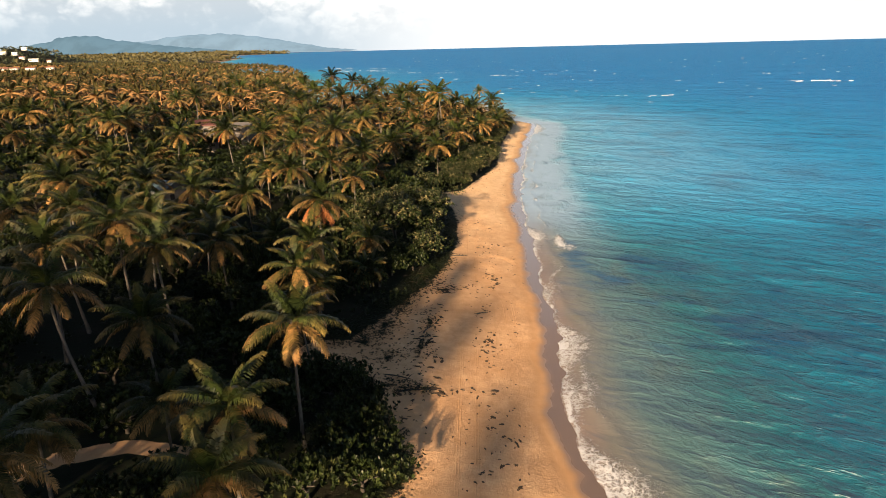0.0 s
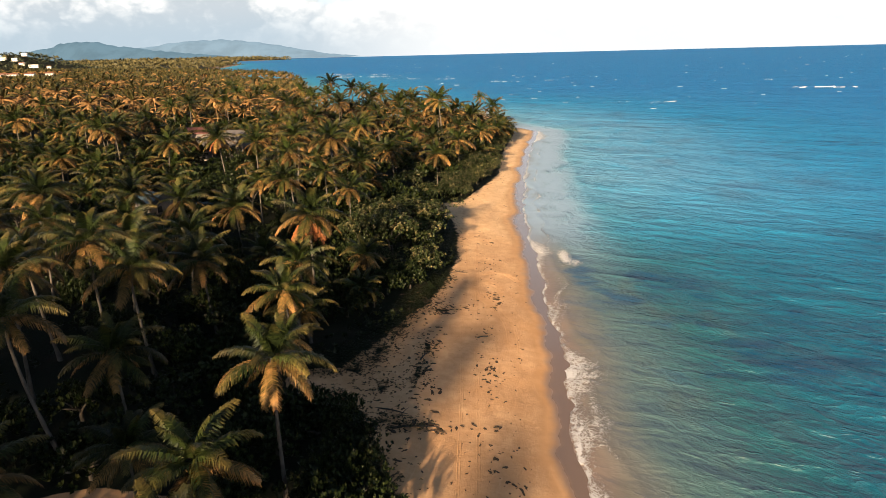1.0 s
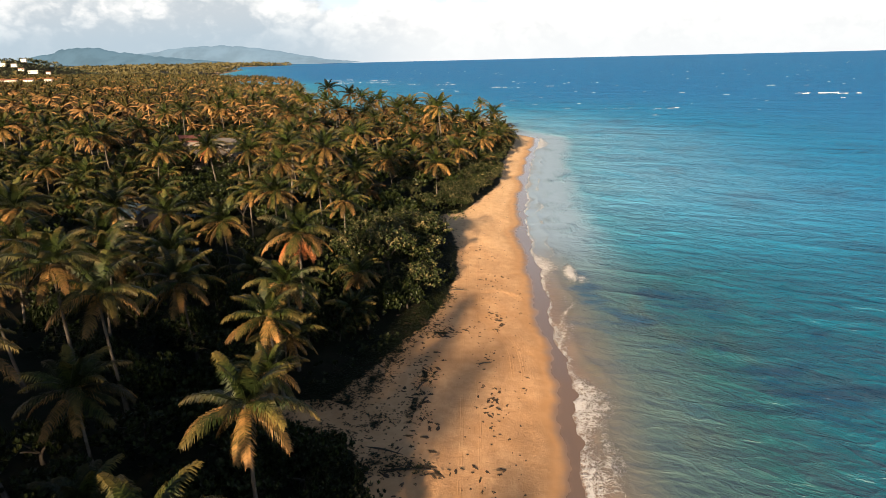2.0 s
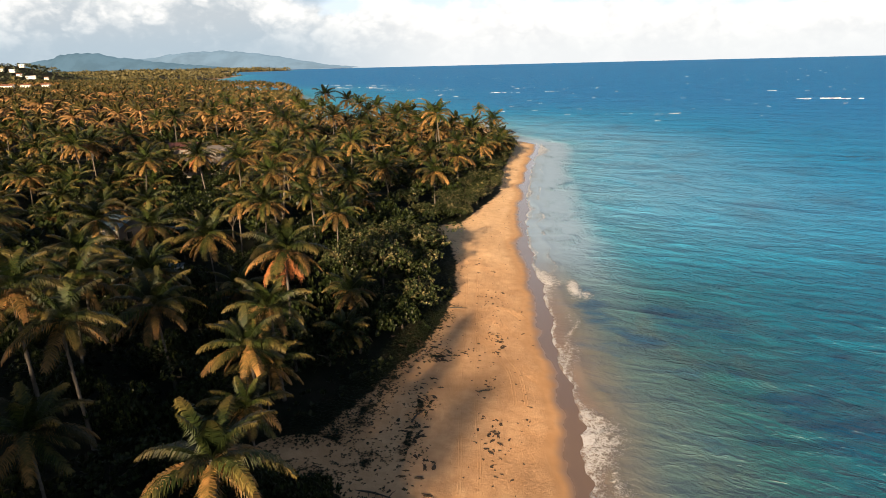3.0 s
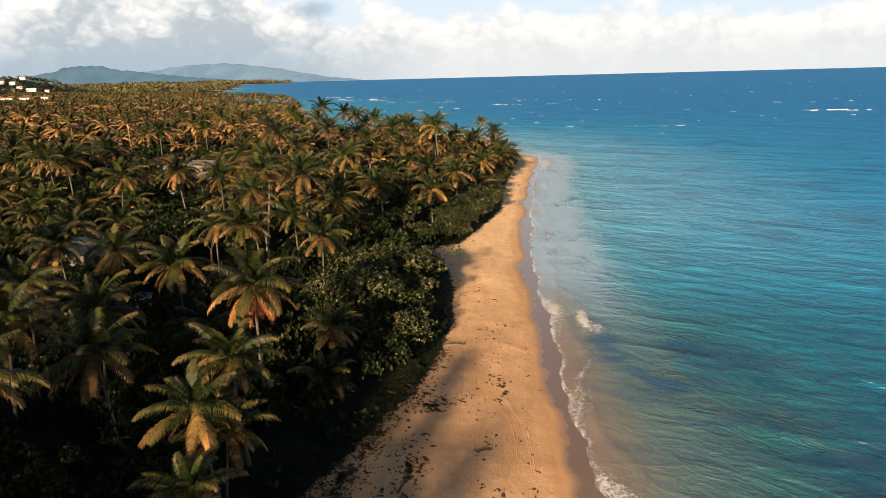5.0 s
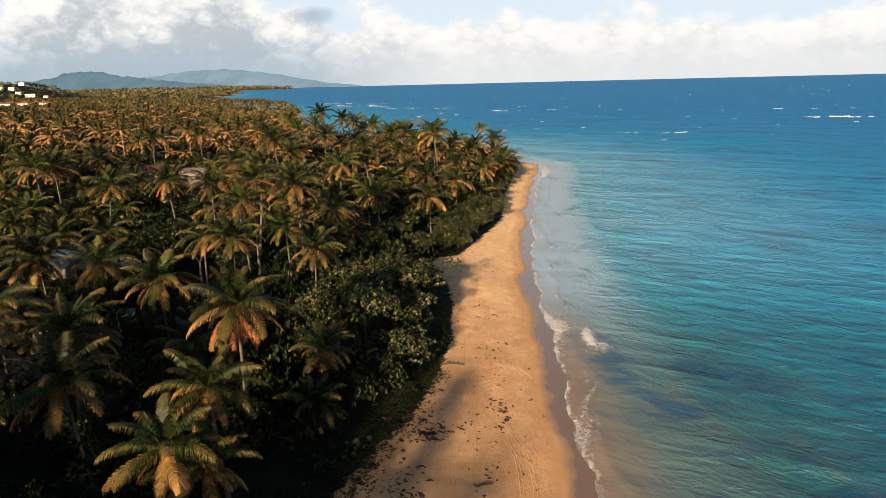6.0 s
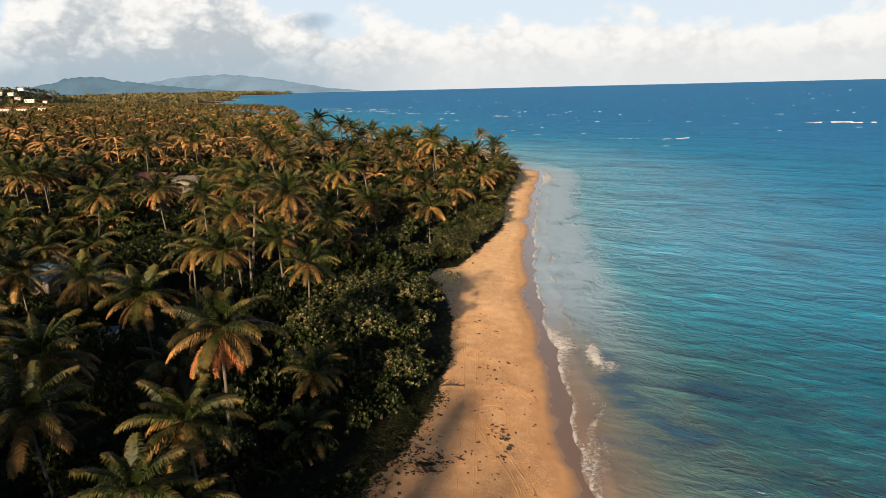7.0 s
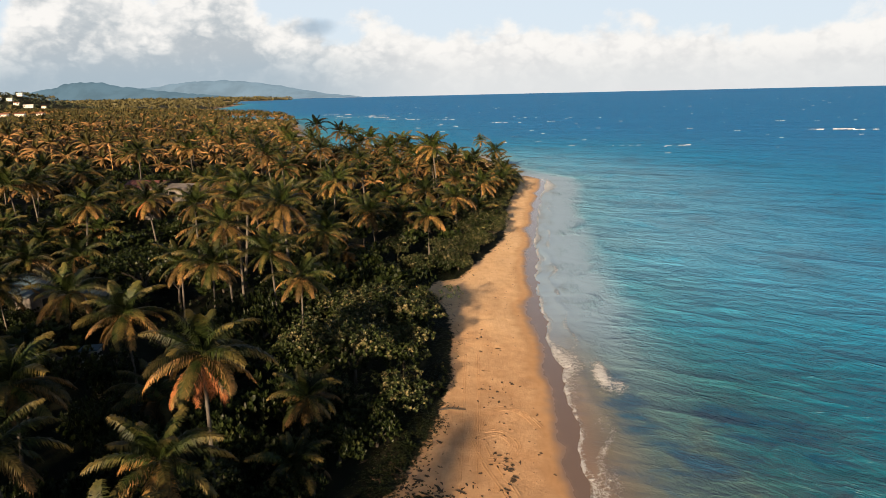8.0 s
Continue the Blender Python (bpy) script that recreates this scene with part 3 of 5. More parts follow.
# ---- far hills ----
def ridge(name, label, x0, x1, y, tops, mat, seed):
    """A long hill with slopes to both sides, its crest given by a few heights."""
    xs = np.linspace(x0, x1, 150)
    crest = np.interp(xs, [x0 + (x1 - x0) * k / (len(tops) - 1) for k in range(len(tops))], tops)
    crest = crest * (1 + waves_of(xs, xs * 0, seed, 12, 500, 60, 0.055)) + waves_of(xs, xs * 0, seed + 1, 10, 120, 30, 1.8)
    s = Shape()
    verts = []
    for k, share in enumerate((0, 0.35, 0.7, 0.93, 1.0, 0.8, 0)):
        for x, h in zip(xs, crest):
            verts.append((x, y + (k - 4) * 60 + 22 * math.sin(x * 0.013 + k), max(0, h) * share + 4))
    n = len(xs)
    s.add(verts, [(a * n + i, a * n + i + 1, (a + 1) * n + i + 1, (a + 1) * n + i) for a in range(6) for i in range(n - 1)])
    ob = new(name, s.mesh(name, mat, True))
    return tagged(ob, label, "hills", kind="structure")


ridge("backdrop", "blue-grey far mountain range under cloud", -3300, -1000, 4820, [40, 60, 84, 92, 104, 132, 146, 128, 104, 66, 24, 4], hazy_hills("far_range_haze", (0.126, 0.176, 0.210), 0.9), 41)
ridge("backdrop", "dark forested hills behind the palm grove", -3400, -1600, 4420, [40, 60, 105, 132, 138, 112, 84, 66, 50, 36, 20, 8], hazy_hills("near_range_haze", (0.072, 0.116, 0.142), 0.9), 52)


# ---- palm trees ----
def frond_shape(s, rng, length, rise, bend, pairs, leaf, wide, segs=9, place=None, thick=0.045):
    """One feathered palm leaf that starts at the origin along +x, arches over and droops; leaflets hang from both sides of its rib."""
    pts, at = [], np.zeros(3)
    step = length / segs
    for i in range(segs + 1):
        a = rise - bend * (i / segs) ** 1.35
        pts.append(at.copy())
        at = at + step * np.array([math.cos(a), 0, math.sin(a)])
    pts = np.array(pts)
    sway = rng.normal(0, 0.10) * length
    pts[:, 1] += sway * (np.linspace(0, 1, segs + 1) ** 2)
    put = (lambda v: v) if place is None else place
    verts, faces = [], []
    for i in range(segs + 1):
        r = thick * (1 - 0.85 * i / segs)
        verts += [pts[i] + (0, r, 0), pts[i] + (0, -r, 0), pts[i] + (0, 0, -1.4 * r)]
    for i in range(segs):
        a, b = 3 * i, 3 * i + 3
        faces += [(a + k, a + (k + 1) % 3, b + (k + 1) % 3, b + k) for k in range(3)]
    s.add(put(np.array(verts)), faces)
    for i in range(pairs):
        u = 0.10 + 0.90 * (i + 0.5) / pairs
        k = min(int(u * segs), segs - 1)
        p = pts[k] + (pts[k + 1] - pts[k]) * (u * segs - k)
        t = (pts[k + 1] - pts[k]) / np.linalg.norm(pts[k + 1] - pts[k])
        size = leaf * (math.sin(math.pi * min(1, 0.16 + 0.80 * u)) ** 0.7) + 0.16
        for side in (-1, 1):
            L = size * rng.uniform(0.82, 1.12)
            across = np.array([0, side, 0.0])
            d1 = across * 0.80 + t * rng.uniform(0.42, 0.62) + np.array([0, 0, rng.uniform(-0.30, 0.05)])
            d2 = across * rng.uniform(0.25, 0.55) + t * rng.uniform(0.25, 0.55) + np.array([0, 0, rng.uniform(-0.95, -0.50)])
            d1, d2 = d1 / np.linalg.norm(d1), d2 / np.linalg.norm(d2)
            w = t * wide / 2
            m, e = p + d1 * L * 0.42, p + d1 * L * 0.42 + d2 * L * 0.58
            s.add(put(np.array([p - w * 0.7, p + w * 0.7, m + w, m - w, e])), [(0, 1, 2, 3), (3, 2, 4)])


def turned(yaw, scale=1.0, tilt=0.0):
    c, si = math.cos(yaw) * scale, math.sin(yaw) * scale
    return lambda v: np.stack([v[:, 0] * c - v[:, 1] * si, v[:, 0] * si + v[:, 1] * c, v[:, 2] * scale], 1)


# leaf ages, from the upright spear to the hanging skirt: first rise and total bend, in degrees, and length
AGES = [(84, 44, 3.6), (66, 64, 4.6), (51, 78, 5.0), (36, 85, 5.1), (19, 82, 5.0), (2, 72, 4.7), (-15, 56, 4.2), (-33, 38, 3.7)]
FRONDS = []
for age, (rise, bend, length) in enumerate(AGES):
    for luck in range(2):
        g = Shape()
        frond_shape(g, np.random.default_rng(100 + 10 * age + luck), length, radians(rise), radians(bend), 50, 0.98, 0.092)
        FRONDS.append(g.mesh("frond", FROND_GOLD_LIT if (age in (5, 7) if luck else age > 4) else FROND))
DRY_FRONDS = []
for luck, (rise, bend, length) in enumerate([(-30, 50, 3.8), (-52, 32, 3.4), (-66, 22, 3.0)]):
    g = Shape()
    frond_shape(g, np.random.default_rng(300 + luck), length, radians(rise), radians(bend), 30, 0.7, 0.06)
    DRY_FRONDS.append(g.mesh("dry_frond", FROND_DRY))


def crown_plan(rng, count):
    """Leaves round the heart by the golden angle, young ones upright within, old ones hanging outside."""
    start = rng.uniform(0, 6.28)
    for i in range(count):
        share = i / (count - 1)
        age = min(7, int(0.4 + 7.4 * share ** 0.95 + rng.uniform(-0.4, 0.4)))
        yield start + 2.39996 * i + rng.normal(0, 0.12), max(0, age), rng.uniform(0.86, 1.1)


def mid_crown(seed, pairs, leaf_wide, count, mat, segs):
    g, rng, gold = Shape(), np.random.default_rng(seed), []
    for yaw, age, size in crown_plan(rng, count):
        rise, bend, length = AGES[age]
        frond_shape(g, rng, length, radians(rise), radians(bend), pairs, 1.0, leaf_wide, segs, turned(yaw, size))
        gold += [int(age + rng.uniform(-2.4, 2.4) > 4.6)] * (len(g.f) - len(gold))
    return g.mesh("crown", mat, False, FROND_GOLD_LIT, gold)


LEANS = (0.0, 0.05, 0.11, 0.19, 0.42)


def trunk_mesh(lean, seed):
    """Ten metres of ringed trunk that leans towards +x and swells at its foot."""
    g, rng = Shape(), np.random.default_rng(seed)
    pts, rad = [], []
    for i in range(17):
        u = i / 16
        pts.append((lean * 10 * (1.35 * u - 0.35 * u * u) if lean < 0.3 else lean * 10 * math.sin(u * math.pi / 2), 0.10 * math.sin(2.2 * u + seed), 10 * u - (0.4 if i == 0 else 0)))
        rad.append(0.135 + 0.13 * math.exp(-u * 9) + (0.012 if i % 2 else -0.006) - 0.035 * u)
    g.tube(pts, rad, 8)
    return g.mesh("trunk", BARK, True)


TRUNKS = [trunk_mesh(lean, 60 + k) for k, lean in enumerate(LEANS)]


def coconut_mesh():
    g = Shape()
    ball = [0.15 * np.array([math.cos(u) * math.sin(v), math.sin(u) * math.sin(v), 1.25 * math.cos(v)]) for v in (0.35, 1.1, 1.9, 2.75) for u in (0, 1.257, 2.513, 3.77, 5.027)]
    g.add(ball, [(5 * j + i, 5 * j + (i + 1) % 5, 5 * j + 5 + (i + 1) % 5, 5 * j + 5 + i) for j in range(3) for i in range(5)] + [(4, 3, 2, 1, 0), (15, 16, 17, 18, 19)])
    return g.mesh("coconut", NUT, True)


NUTS = coconut_mesh()
MID_CROWNS = [mid_crown(500 + k, 24, 0.185, 21, FROND, 6) for k in range(6)]
PALM_LABELS = ["tall coconut palm with sunlit drooping fronds in the grove", "coconut palm with arching olive and orange fronds", "coconut palm with a full feathery crown above scrub"]


def palm(x, y, top, size=1.0, lean=1, lean_to=None, fine=True, label="", group="palms of the grove", dry=0, count=None):
    """A coconut palm whose heart stands at x, y, top."""
    rng = np.random.default_rng(int(abs(x * 131 + y * 977 + top * 37)))
    yaw = rng.uniform(0, 6.28) if lean_to is None else radians(lean_to)
    ground_z = float(height(x, y))
    h = top - ground_z
    for _ in range(2):
        bx, by = x - LEANS[lean] * h * math.cos(yaw), y - LEANS[lean] * h * math.sin(yaw)
        ground_z = float(height(bx, by))
        h = max(2.5, top - ground_z)
    tree = tagged(new("palm_tree"), label or PALM_LABELS[int(rng.integers(3))], "palm tree", group)
    tree.matrix_basis = pose(bx, by, ground_z)
    tree.empty_display_size = 0.3
    slim = 0.62 + 0.038 * h
    part("trunk", TRUNKS[lean], tree, Matrix.Rotation(yaw, 4, "Z") @ Matrix.Diagonal((h / 10, slim, h / 10, 1)))
    heart = Matrix.Translation((x - bx, y - by, h - 0.05))
    if fine:
        n = count or int(rng.integers(21, 27))
        for turn, age, s in crown_plan(rng, n):
            part("frond", FRONDS[2 * age + int(rng.integers(2))], tree, heart @ Matrix.Rotation(turn, 4, "Z") @ Matrix.Rotation(rng.normal(0, 0.12), 4, "X") @ Matrix.Scale(s * size, 4))
        for k in range(dry):
            part("dry_frond", DRY_FRONDS[k % 3], tree, heart @ Matrix.Rotation(rng.uniform(3.4, 6.0), 4, "Z") @ Matrix.Scale(size * rng.uniform(0.8, 1.1), 4), "withered reddish brown frond")
        for k in range(5):
            a = 1.257 * k + rng.uniform(0, 0.8)
            part("coconut", NUTS, tree, heart @ Matrix.Translation((0.34 * math.cos(a), 0.34 * math.sin(a), rng.uniform(-0.55, -0.25))))
    else:
        part("crown", MID_CROWNS[int(rng.integers(6))], tree, heart @ Matrix.Rotation(rng.uniform(0, 6.28), 4, "Z") @ Matrix.Rotation(rng.normal(0, 0.10), 4, "X") @ Matrix.Scale(size * rng.uniform(0.92, 1.1), 4))
    return tree


PLACED = []


def grow(rows, fine, group):
    for x, y, top, size in rows:
        PLACED.append((x, y))
        palm(x, y, top, size, 1 + (int(abs(x * 7 + y)) % 3), None, fine, group=group)


# palms that stand out one by one
palm(-13.7, 47.5, 12.7, 0.83, 0, None, True, "slender coconut palm standing alone beside the sandy glade", "palms by the beach")
palm(-20.5, 80.5, 13.9, 1.0, 1, 80, True, "coconut palm with a skirt of reddish dry fronds", "palms by the beach", 9)
palm(-34.1, 50.6, 14.0, 0.95, 4, 155, True, "coconut palm with a long pale curved trunk", "palms of the grove")
palm(-54.7, 136.8, 15.6, 0.9, 3, 150, True, "coconut palm with a leaning trunk and orange skirt", "palms of the grove", 2)
PLACED += [(-13.7, 47.5), (-20.5, 80.5), (-34.1, 50.6), (-54.7, 136.8)]
grow([(-19.0, 65.5, 10.6, 0.80), (-19.3, 71.8, 11.2, 0.82), (-18.5, 68.3, 7.6, 0.75), (-17.5, 60.6, 8.0, 0.72), (-16.4, 89.5, 6.4, 0.78), (-22.8, 45.0, 7.4, 0.74),
      (-15.2, 39.0, 10.9, 0.85), (-14.5, 34.3, 9.5, 0.85), (-15.6, 82.5, 4.5, 0.7)], True, "palms by the beach")
grow([(-29.7, 71.9, 11.3, 1.0), (-32.0, 63.2, 13.4, 0.95), (-35.8, 63.6, 15.8, 0.95), (-38.7, 57.4, 15.0, 1.0), (-34.8, 80.5, 11.5, 0.95), (-38.9, 75.2, 12.5, 0.95), (-55.8, 75.6, 14.0, 0.95),
      (-57.7, 88.3, 14.8, 1.0), (-55.8, 105.5, 11.0, 1.0), (-48.7, 107.0, 9.7, 1.0), (-35.6, 96.2, 11.2, 0.95), (-44.5, 84.5, 12.5, 0.9), (-51, 79, 13.5, 0.95), (-43, 65, 13.8, 0.9),
      (-42.0, 48.0, 13.0, 0.9), (-29, 54.5, 9.5, 0.85), (-27.5, 38.5, 9.5, 0.85), (-40.5, 41, 12.5, 0.9), (-26, 33, 11, 0.9)], True, "palms of the grove")
grow([(-65.5, 138.0, 14.6, 1.0), (-46.8, 136.0, 14.9, 0.95), (-35.9, 126.0, 17.2, 0.9), (-22.8, 152.0, 10.6, 1.0), (-13.2, 157.0, 9.0, 1.05), (-9.0, 168.0, 10.6, 1.05), (-27.6, 114.0, 12.9, 0.9),
      (-34.8, 118.3, 15.4, 0.95), (-28.0, 121.0, 17.4, 0.95), (-33.6, 111.5, 12.1, 0.9), (-38.4, 113.6, 11.7, 0.9), (-22.5, 109.5, 11.0, 0.85), (-43.5, 139.5, 18.0, 0.9), (-36.5, 131.5, 18.2, 0.9)],
     True, "palms of the grove")
# palms of the point, against the sea
grow([(-32.6, 167.0, 14.0, 1.0), (-35.0, 189.0, 12.5, 1.0), (-101, 174.5, 13.0, 1.0), (-83.4, 164.0, 16.6, 1.0), (-61, 219, 15.0, 1.0), (-82.6, 185, 19.0, 0.95), (-16.3, 200, 17.6, 1.15), (-21.8, 215, 14.2, 1.1),
      (-31.9, 230, 15.0, 1.1), (-72.7, 300, 18.8, 1.3), (-61.2, 290, 17.0, 1.25), (-52.4, 270, 16.5, 1.25), (-45.4, 270, 15.4, 1.25), (-85.7, 300, 15.4, 1.25), (-74.1, 280, 12.4, 1.2), (-9.2, 360, 7.2, 1.05),
      (-1.9, 290, 8.4, 1.25), (2.0, 231, 6.2, 1.05), (-1.5, 262, 6.6, 1.15), (-4.5, 200, 8.8, 1.1), (0.2, 222, 7.0, 1.05), (-9, 232, 10.2, 1.1), (1.5, 246, 6.6, 1.1), (-14, 245, 11.5, 1.15), (-8, 255, 9.0, 1.15)], False, "palms of the point")

# tall ones that rise over the carpet of the point
grow([(-24, 262, 13.2, 1.2), (-35, 275, 13.5, 1.2), (-66, 268, 15.5, 1.2), (-92, 262, 16.5, 1.1), (-80, 250, 15.5, 1.1), (-66, 246, 16.5, 1.1), (-58, 255, 13.5, 1.1), (-44, 244, 15.5, 1.1), (-38, 258, 13.6, 1.1), (-30, 250, 14.2, 1.1), (-27, 236, 13.0, 1.1), (-20, 226, 14.0, 1.05),
      (-14, 214, 12.0, 1.05), (-40, 214, 15.0, 1.05), (-52, 228, 15.5, 1.05), (-70, 228, 16.0, 1.05), (-96, 240, 17.0, 1.1), (-105, 275, 16.5, 1.1), (-118, 300, 17.5, 1.15), (-128, 330, 17.0, 1.15), (-98, 300, 15.0, 1.1),
      (-110, 320, 15.0, 1.1), (-26, 205, 12.5, 1.05), (-60, 205, 16.0, 1.05), (-85, 215, 17.0, 1.05)], False, "palms of the point")

# the rest of the grove, scattered between them
rng = np.random.default_rng(77)


def free_spots(count, y0, y1, gap, tries=60000, margin=9.0, west=0.86):
    """Random places on the land in the stretch from y0 to y1, none nearer than gap to another."""
    found = []
    ys = np.sqrt(rng.uniform(y0 * y0, y1 * y1, tries))
    xs = rng.uniform(-west, 0.02, tries) * ys
    ok = (inland(xs, ys) > margin) & (xs < np.where(ys < 330, brush_at(ys) - 5.0, 1e3)) & ~((ys > 262) & (ys < 400) & (xs > -46))
    taken = np.array(PLACED)
    for x, y in zip(xs[ok], ys[ok]):
        if len(found) >= count:
            break
        if np.min((taken[:, 0] - x) ** 2 + (taken[:, 1] - y) ** 2) > gap * gap:
            taken = np.vstack([taken, (x, y)])
            found.append((x, y))
    PLACED.extend(found)
    return found


def clear(x, y):
    """Keeps the yards of the houses and the big broad-leaved trees open."""
    return not ((-66 < x < -46 and 98 < y < 122) or (-88 < x < -60 and 158 < y < 180) or (-52 < x < -38 and 97 < y < 126) or (x > -22 and y < 150))


BROAD_SPOTS = []
for x, y in free_spots(26, 84, 135, 8.0):
    if clear(x, y):
        palm(x, y, float(height(x, y)) + 3.6 + 6.2 * rng.uniform() ** 1.8, rng.uniform(0.8, 0.98), int(rng.integers(1, 4)))
for x, y in free_spots(135, 135, 215, 6.8):
    if clear(x, y):
        if rng.uniform() < 0.36:
            BROAD_SPOTS.append((x, y, float(height(x, y)) + rng.uniform(4.0, 6.5), rng.uniform(3.0, 4.4)))
        else:
            palm(x, y, float(height(x, y)) + 3.6 + 7.6 * rng.uniform() ** 1.8, rng.uniform(0.88, 1.06), int(rng.integers(1, 4)), fine=False)


# the grove goes on unseen behind the camera, added for the shade it casts
for x, y in free_spots(30, 2, 17, 5.5, 8000, 14.0, 5.0):
    if x > -21:
        continue
    palm(x, y, float(height(x, y)) + rng.uniform(12, 14.5), rng.uniform(0.9, 1.05), int(rng.integers(1, 4)), fine=False)


# two more unseen palms, placed for their soft shadows on the near sand
for x, y, top in ((-18.0, 3.0, 20.0), (-14.5, -20.0, 20.0)):
    palm(x, y, top, 1.0, 1, 90, fine=False)


# ---- far palm woods: too many to count ----
def simple_palm(seed, count=16, wide=0.55, pairs=0):
    """A plain palm for the distance: each leaf a folded, tapering blade."""
    g, r, gold = Shape(), np.random.default_rng(seed), []
    for yaw, age, size in crown_plan(r, count):
        rise, bend, length = (radians(AGES[age][0]), radians(AGES[age][1]), AGES[age][2] * size)
        rows, at = [], np.zeros(3)
        for i in range(5):
            a = rise - bend * (i / 4) ** 1.3
            w = wide * (0.35, 1.0, 1.1, 0.75, 0.1)[i]
            rows += [at + (0, -w, -0.7 * w), at.copy(), at + (0, w, -0.7 * w)]
            at = at + length / 4 * np.array([math.cos(a), 0, math.sin(a)])
        g.add(turned(yaw)(np.array(rows)), [(3 * i + k, 3 * i + k + 1, 3 * i + k + 4, 3 * i + k + 3) for i in range(4) for k in range(2)])
        gold += [int(age + r.uniform(-1, 1) > 3.0)] * (len(g.f) - len(gold))
    return np.concatenate(g.v), g.f, gold


def plant_many(name, label, places, shapes, mat, trunks=True, group="", second=None):
    """One mesh of many alike plants at (x, y, z of the heart, size)."""
    s, r, gold = Shape(), np.random.default_rng(len(places)), []
    for x, y, z, size in places:
        v, f, *tone = shapes[int(r.integers(len(shapes)))]
        gold += tone[0] if tone and r.uniform() < 0.8 else [0] * len(f)
        s.add(turned(r.uniform(0, 6.28), size)(v) + np.array([x, y, z]), f)
        if trunks:
            g = float(height(x, y)) - 0.3
            a, b = r.normal(0, 0.8, 2)
            w = 0.17
            s.add([(x + a - w, y + b, g), (x + a + w, y + b, g), (x + w * 0.7, y, z), (x - w * 0.7, y, z), (x + a, y + b + w, g), (x, y + w, z)], [(0, 1, 2, 3), (1, 4, 5, 2), (4, 0, 3, 5)])
            gold += [1, 1, 1]
    return tagged(new(name, s.mesh(name, mat, False, second, gold)), label, "plants", group, "stuff")


SIMPLE = [simple_palm(900 + k) for k in range(5)]
far_spots = free_spots(640, 215, 430, 7.2, 40000, 4.0)
plant_many("palm_wood", "dense coconut grove with orange sunlit crowns", [(x, y, float(height(x, y)) + (0.40 + 0.75 * rng.uniform() ** 1.2) * float(np.interp(inland(x, y), [0, 30, 70, 110], [5.0, 6.2, 8.2, 11.0])), rng.uniform(0.9, 1.15)) for x, y in far_spots], SIMPLE, FAR_GREEN, second=FAR_GOLD_LIT)
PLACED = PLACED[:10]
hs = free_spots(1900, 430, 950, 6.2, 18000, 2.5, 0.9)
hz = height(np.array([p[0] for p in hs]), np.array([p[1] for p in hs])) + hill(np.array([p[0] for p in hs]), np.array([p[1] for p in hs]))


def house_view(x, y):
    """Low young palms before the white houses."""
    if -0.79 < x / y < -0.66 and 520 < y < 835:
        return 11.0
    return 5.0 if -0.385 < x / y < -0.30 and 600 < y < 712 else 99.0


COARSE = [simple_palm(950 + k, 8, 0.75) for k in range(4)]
plant_many("palm_wood", "far coconut grove with haze tinted into olive fronds", [(x, y, min(z + rng.uniform(6.5, 9.5), house_view(x, y)), rng.uniform(0.85, 1.15)) for (x, y), z in zip(hs, hz)], COARSE, HAZY_OLIVE, False, second=HAZY_BROWN)


def clump(seed, count=14, wide=1.6):
    """A loose heap of leaf tufts for woods far away."""
    r, g = np.random.default_rng(seed), Shape()
    for _ in range(count):
        c = r.normal(0, 1, 3) * (1.8, 1.8, 1.0)
        a, b = r.normal(0, 1, 3), r.normal(0, 1, 3)
        a, b = a / np.linalg.norm(a) * wide, b / np.linalg.norm(b) * wide * 0.8
        g.add([c - a, c - b * 0.6, c + a, c + b], [(0, 1, 2), (0, 2, 3)])
    return np.concatenate(g.v), g.f


CLUMPS = [clump(970 + k) for k in range(5)]
PLACED = PLACED[:10]
hs = free_spots(2200, 900, 4300, 13.0, 12000, 4.0, 0.95)
hx, hy = np.array([p[0] for p in hs]), np.array([p[1] for p in hs])
hz = height(hx, hy) + hill(hx, hy)
WOODS = leafy("far_woods", (0.070, 0.066, 0.030), (0.115, 0.098, 0.042), (0.055, 0.060, 0.032), vary=0.0)
plant_many("far_woods", "far olive-brown woods along the coast", [(x, y, z + rng.uniform(2, 7), rng.uniform(1.0, 1.7) * (0.8 + y / 1500)) for x, y, z in zip(hx, hy, hz)], CLUMPS, WOODS, False)
hx, hy = rng.uniform(-990, -670, 420), rng.uniform(1010, 1240, 420)
hz = height(hx, hy) + hill(hx, hy)
plant_many("hill_woods", "green trees covering the hill with the villas", [(x, y, z + rng.uniform(0, 3), rng.uniform(0.9, 1.5)) for x, y, z in zip(hx, hy, hz)], CLUMPS, leafy("hill_tree_leaf", (0.022, 0.034, 0.020), (0.050, 0.060, 0.034), (0.075, 0.070, 0.040), vary=0.0), False)


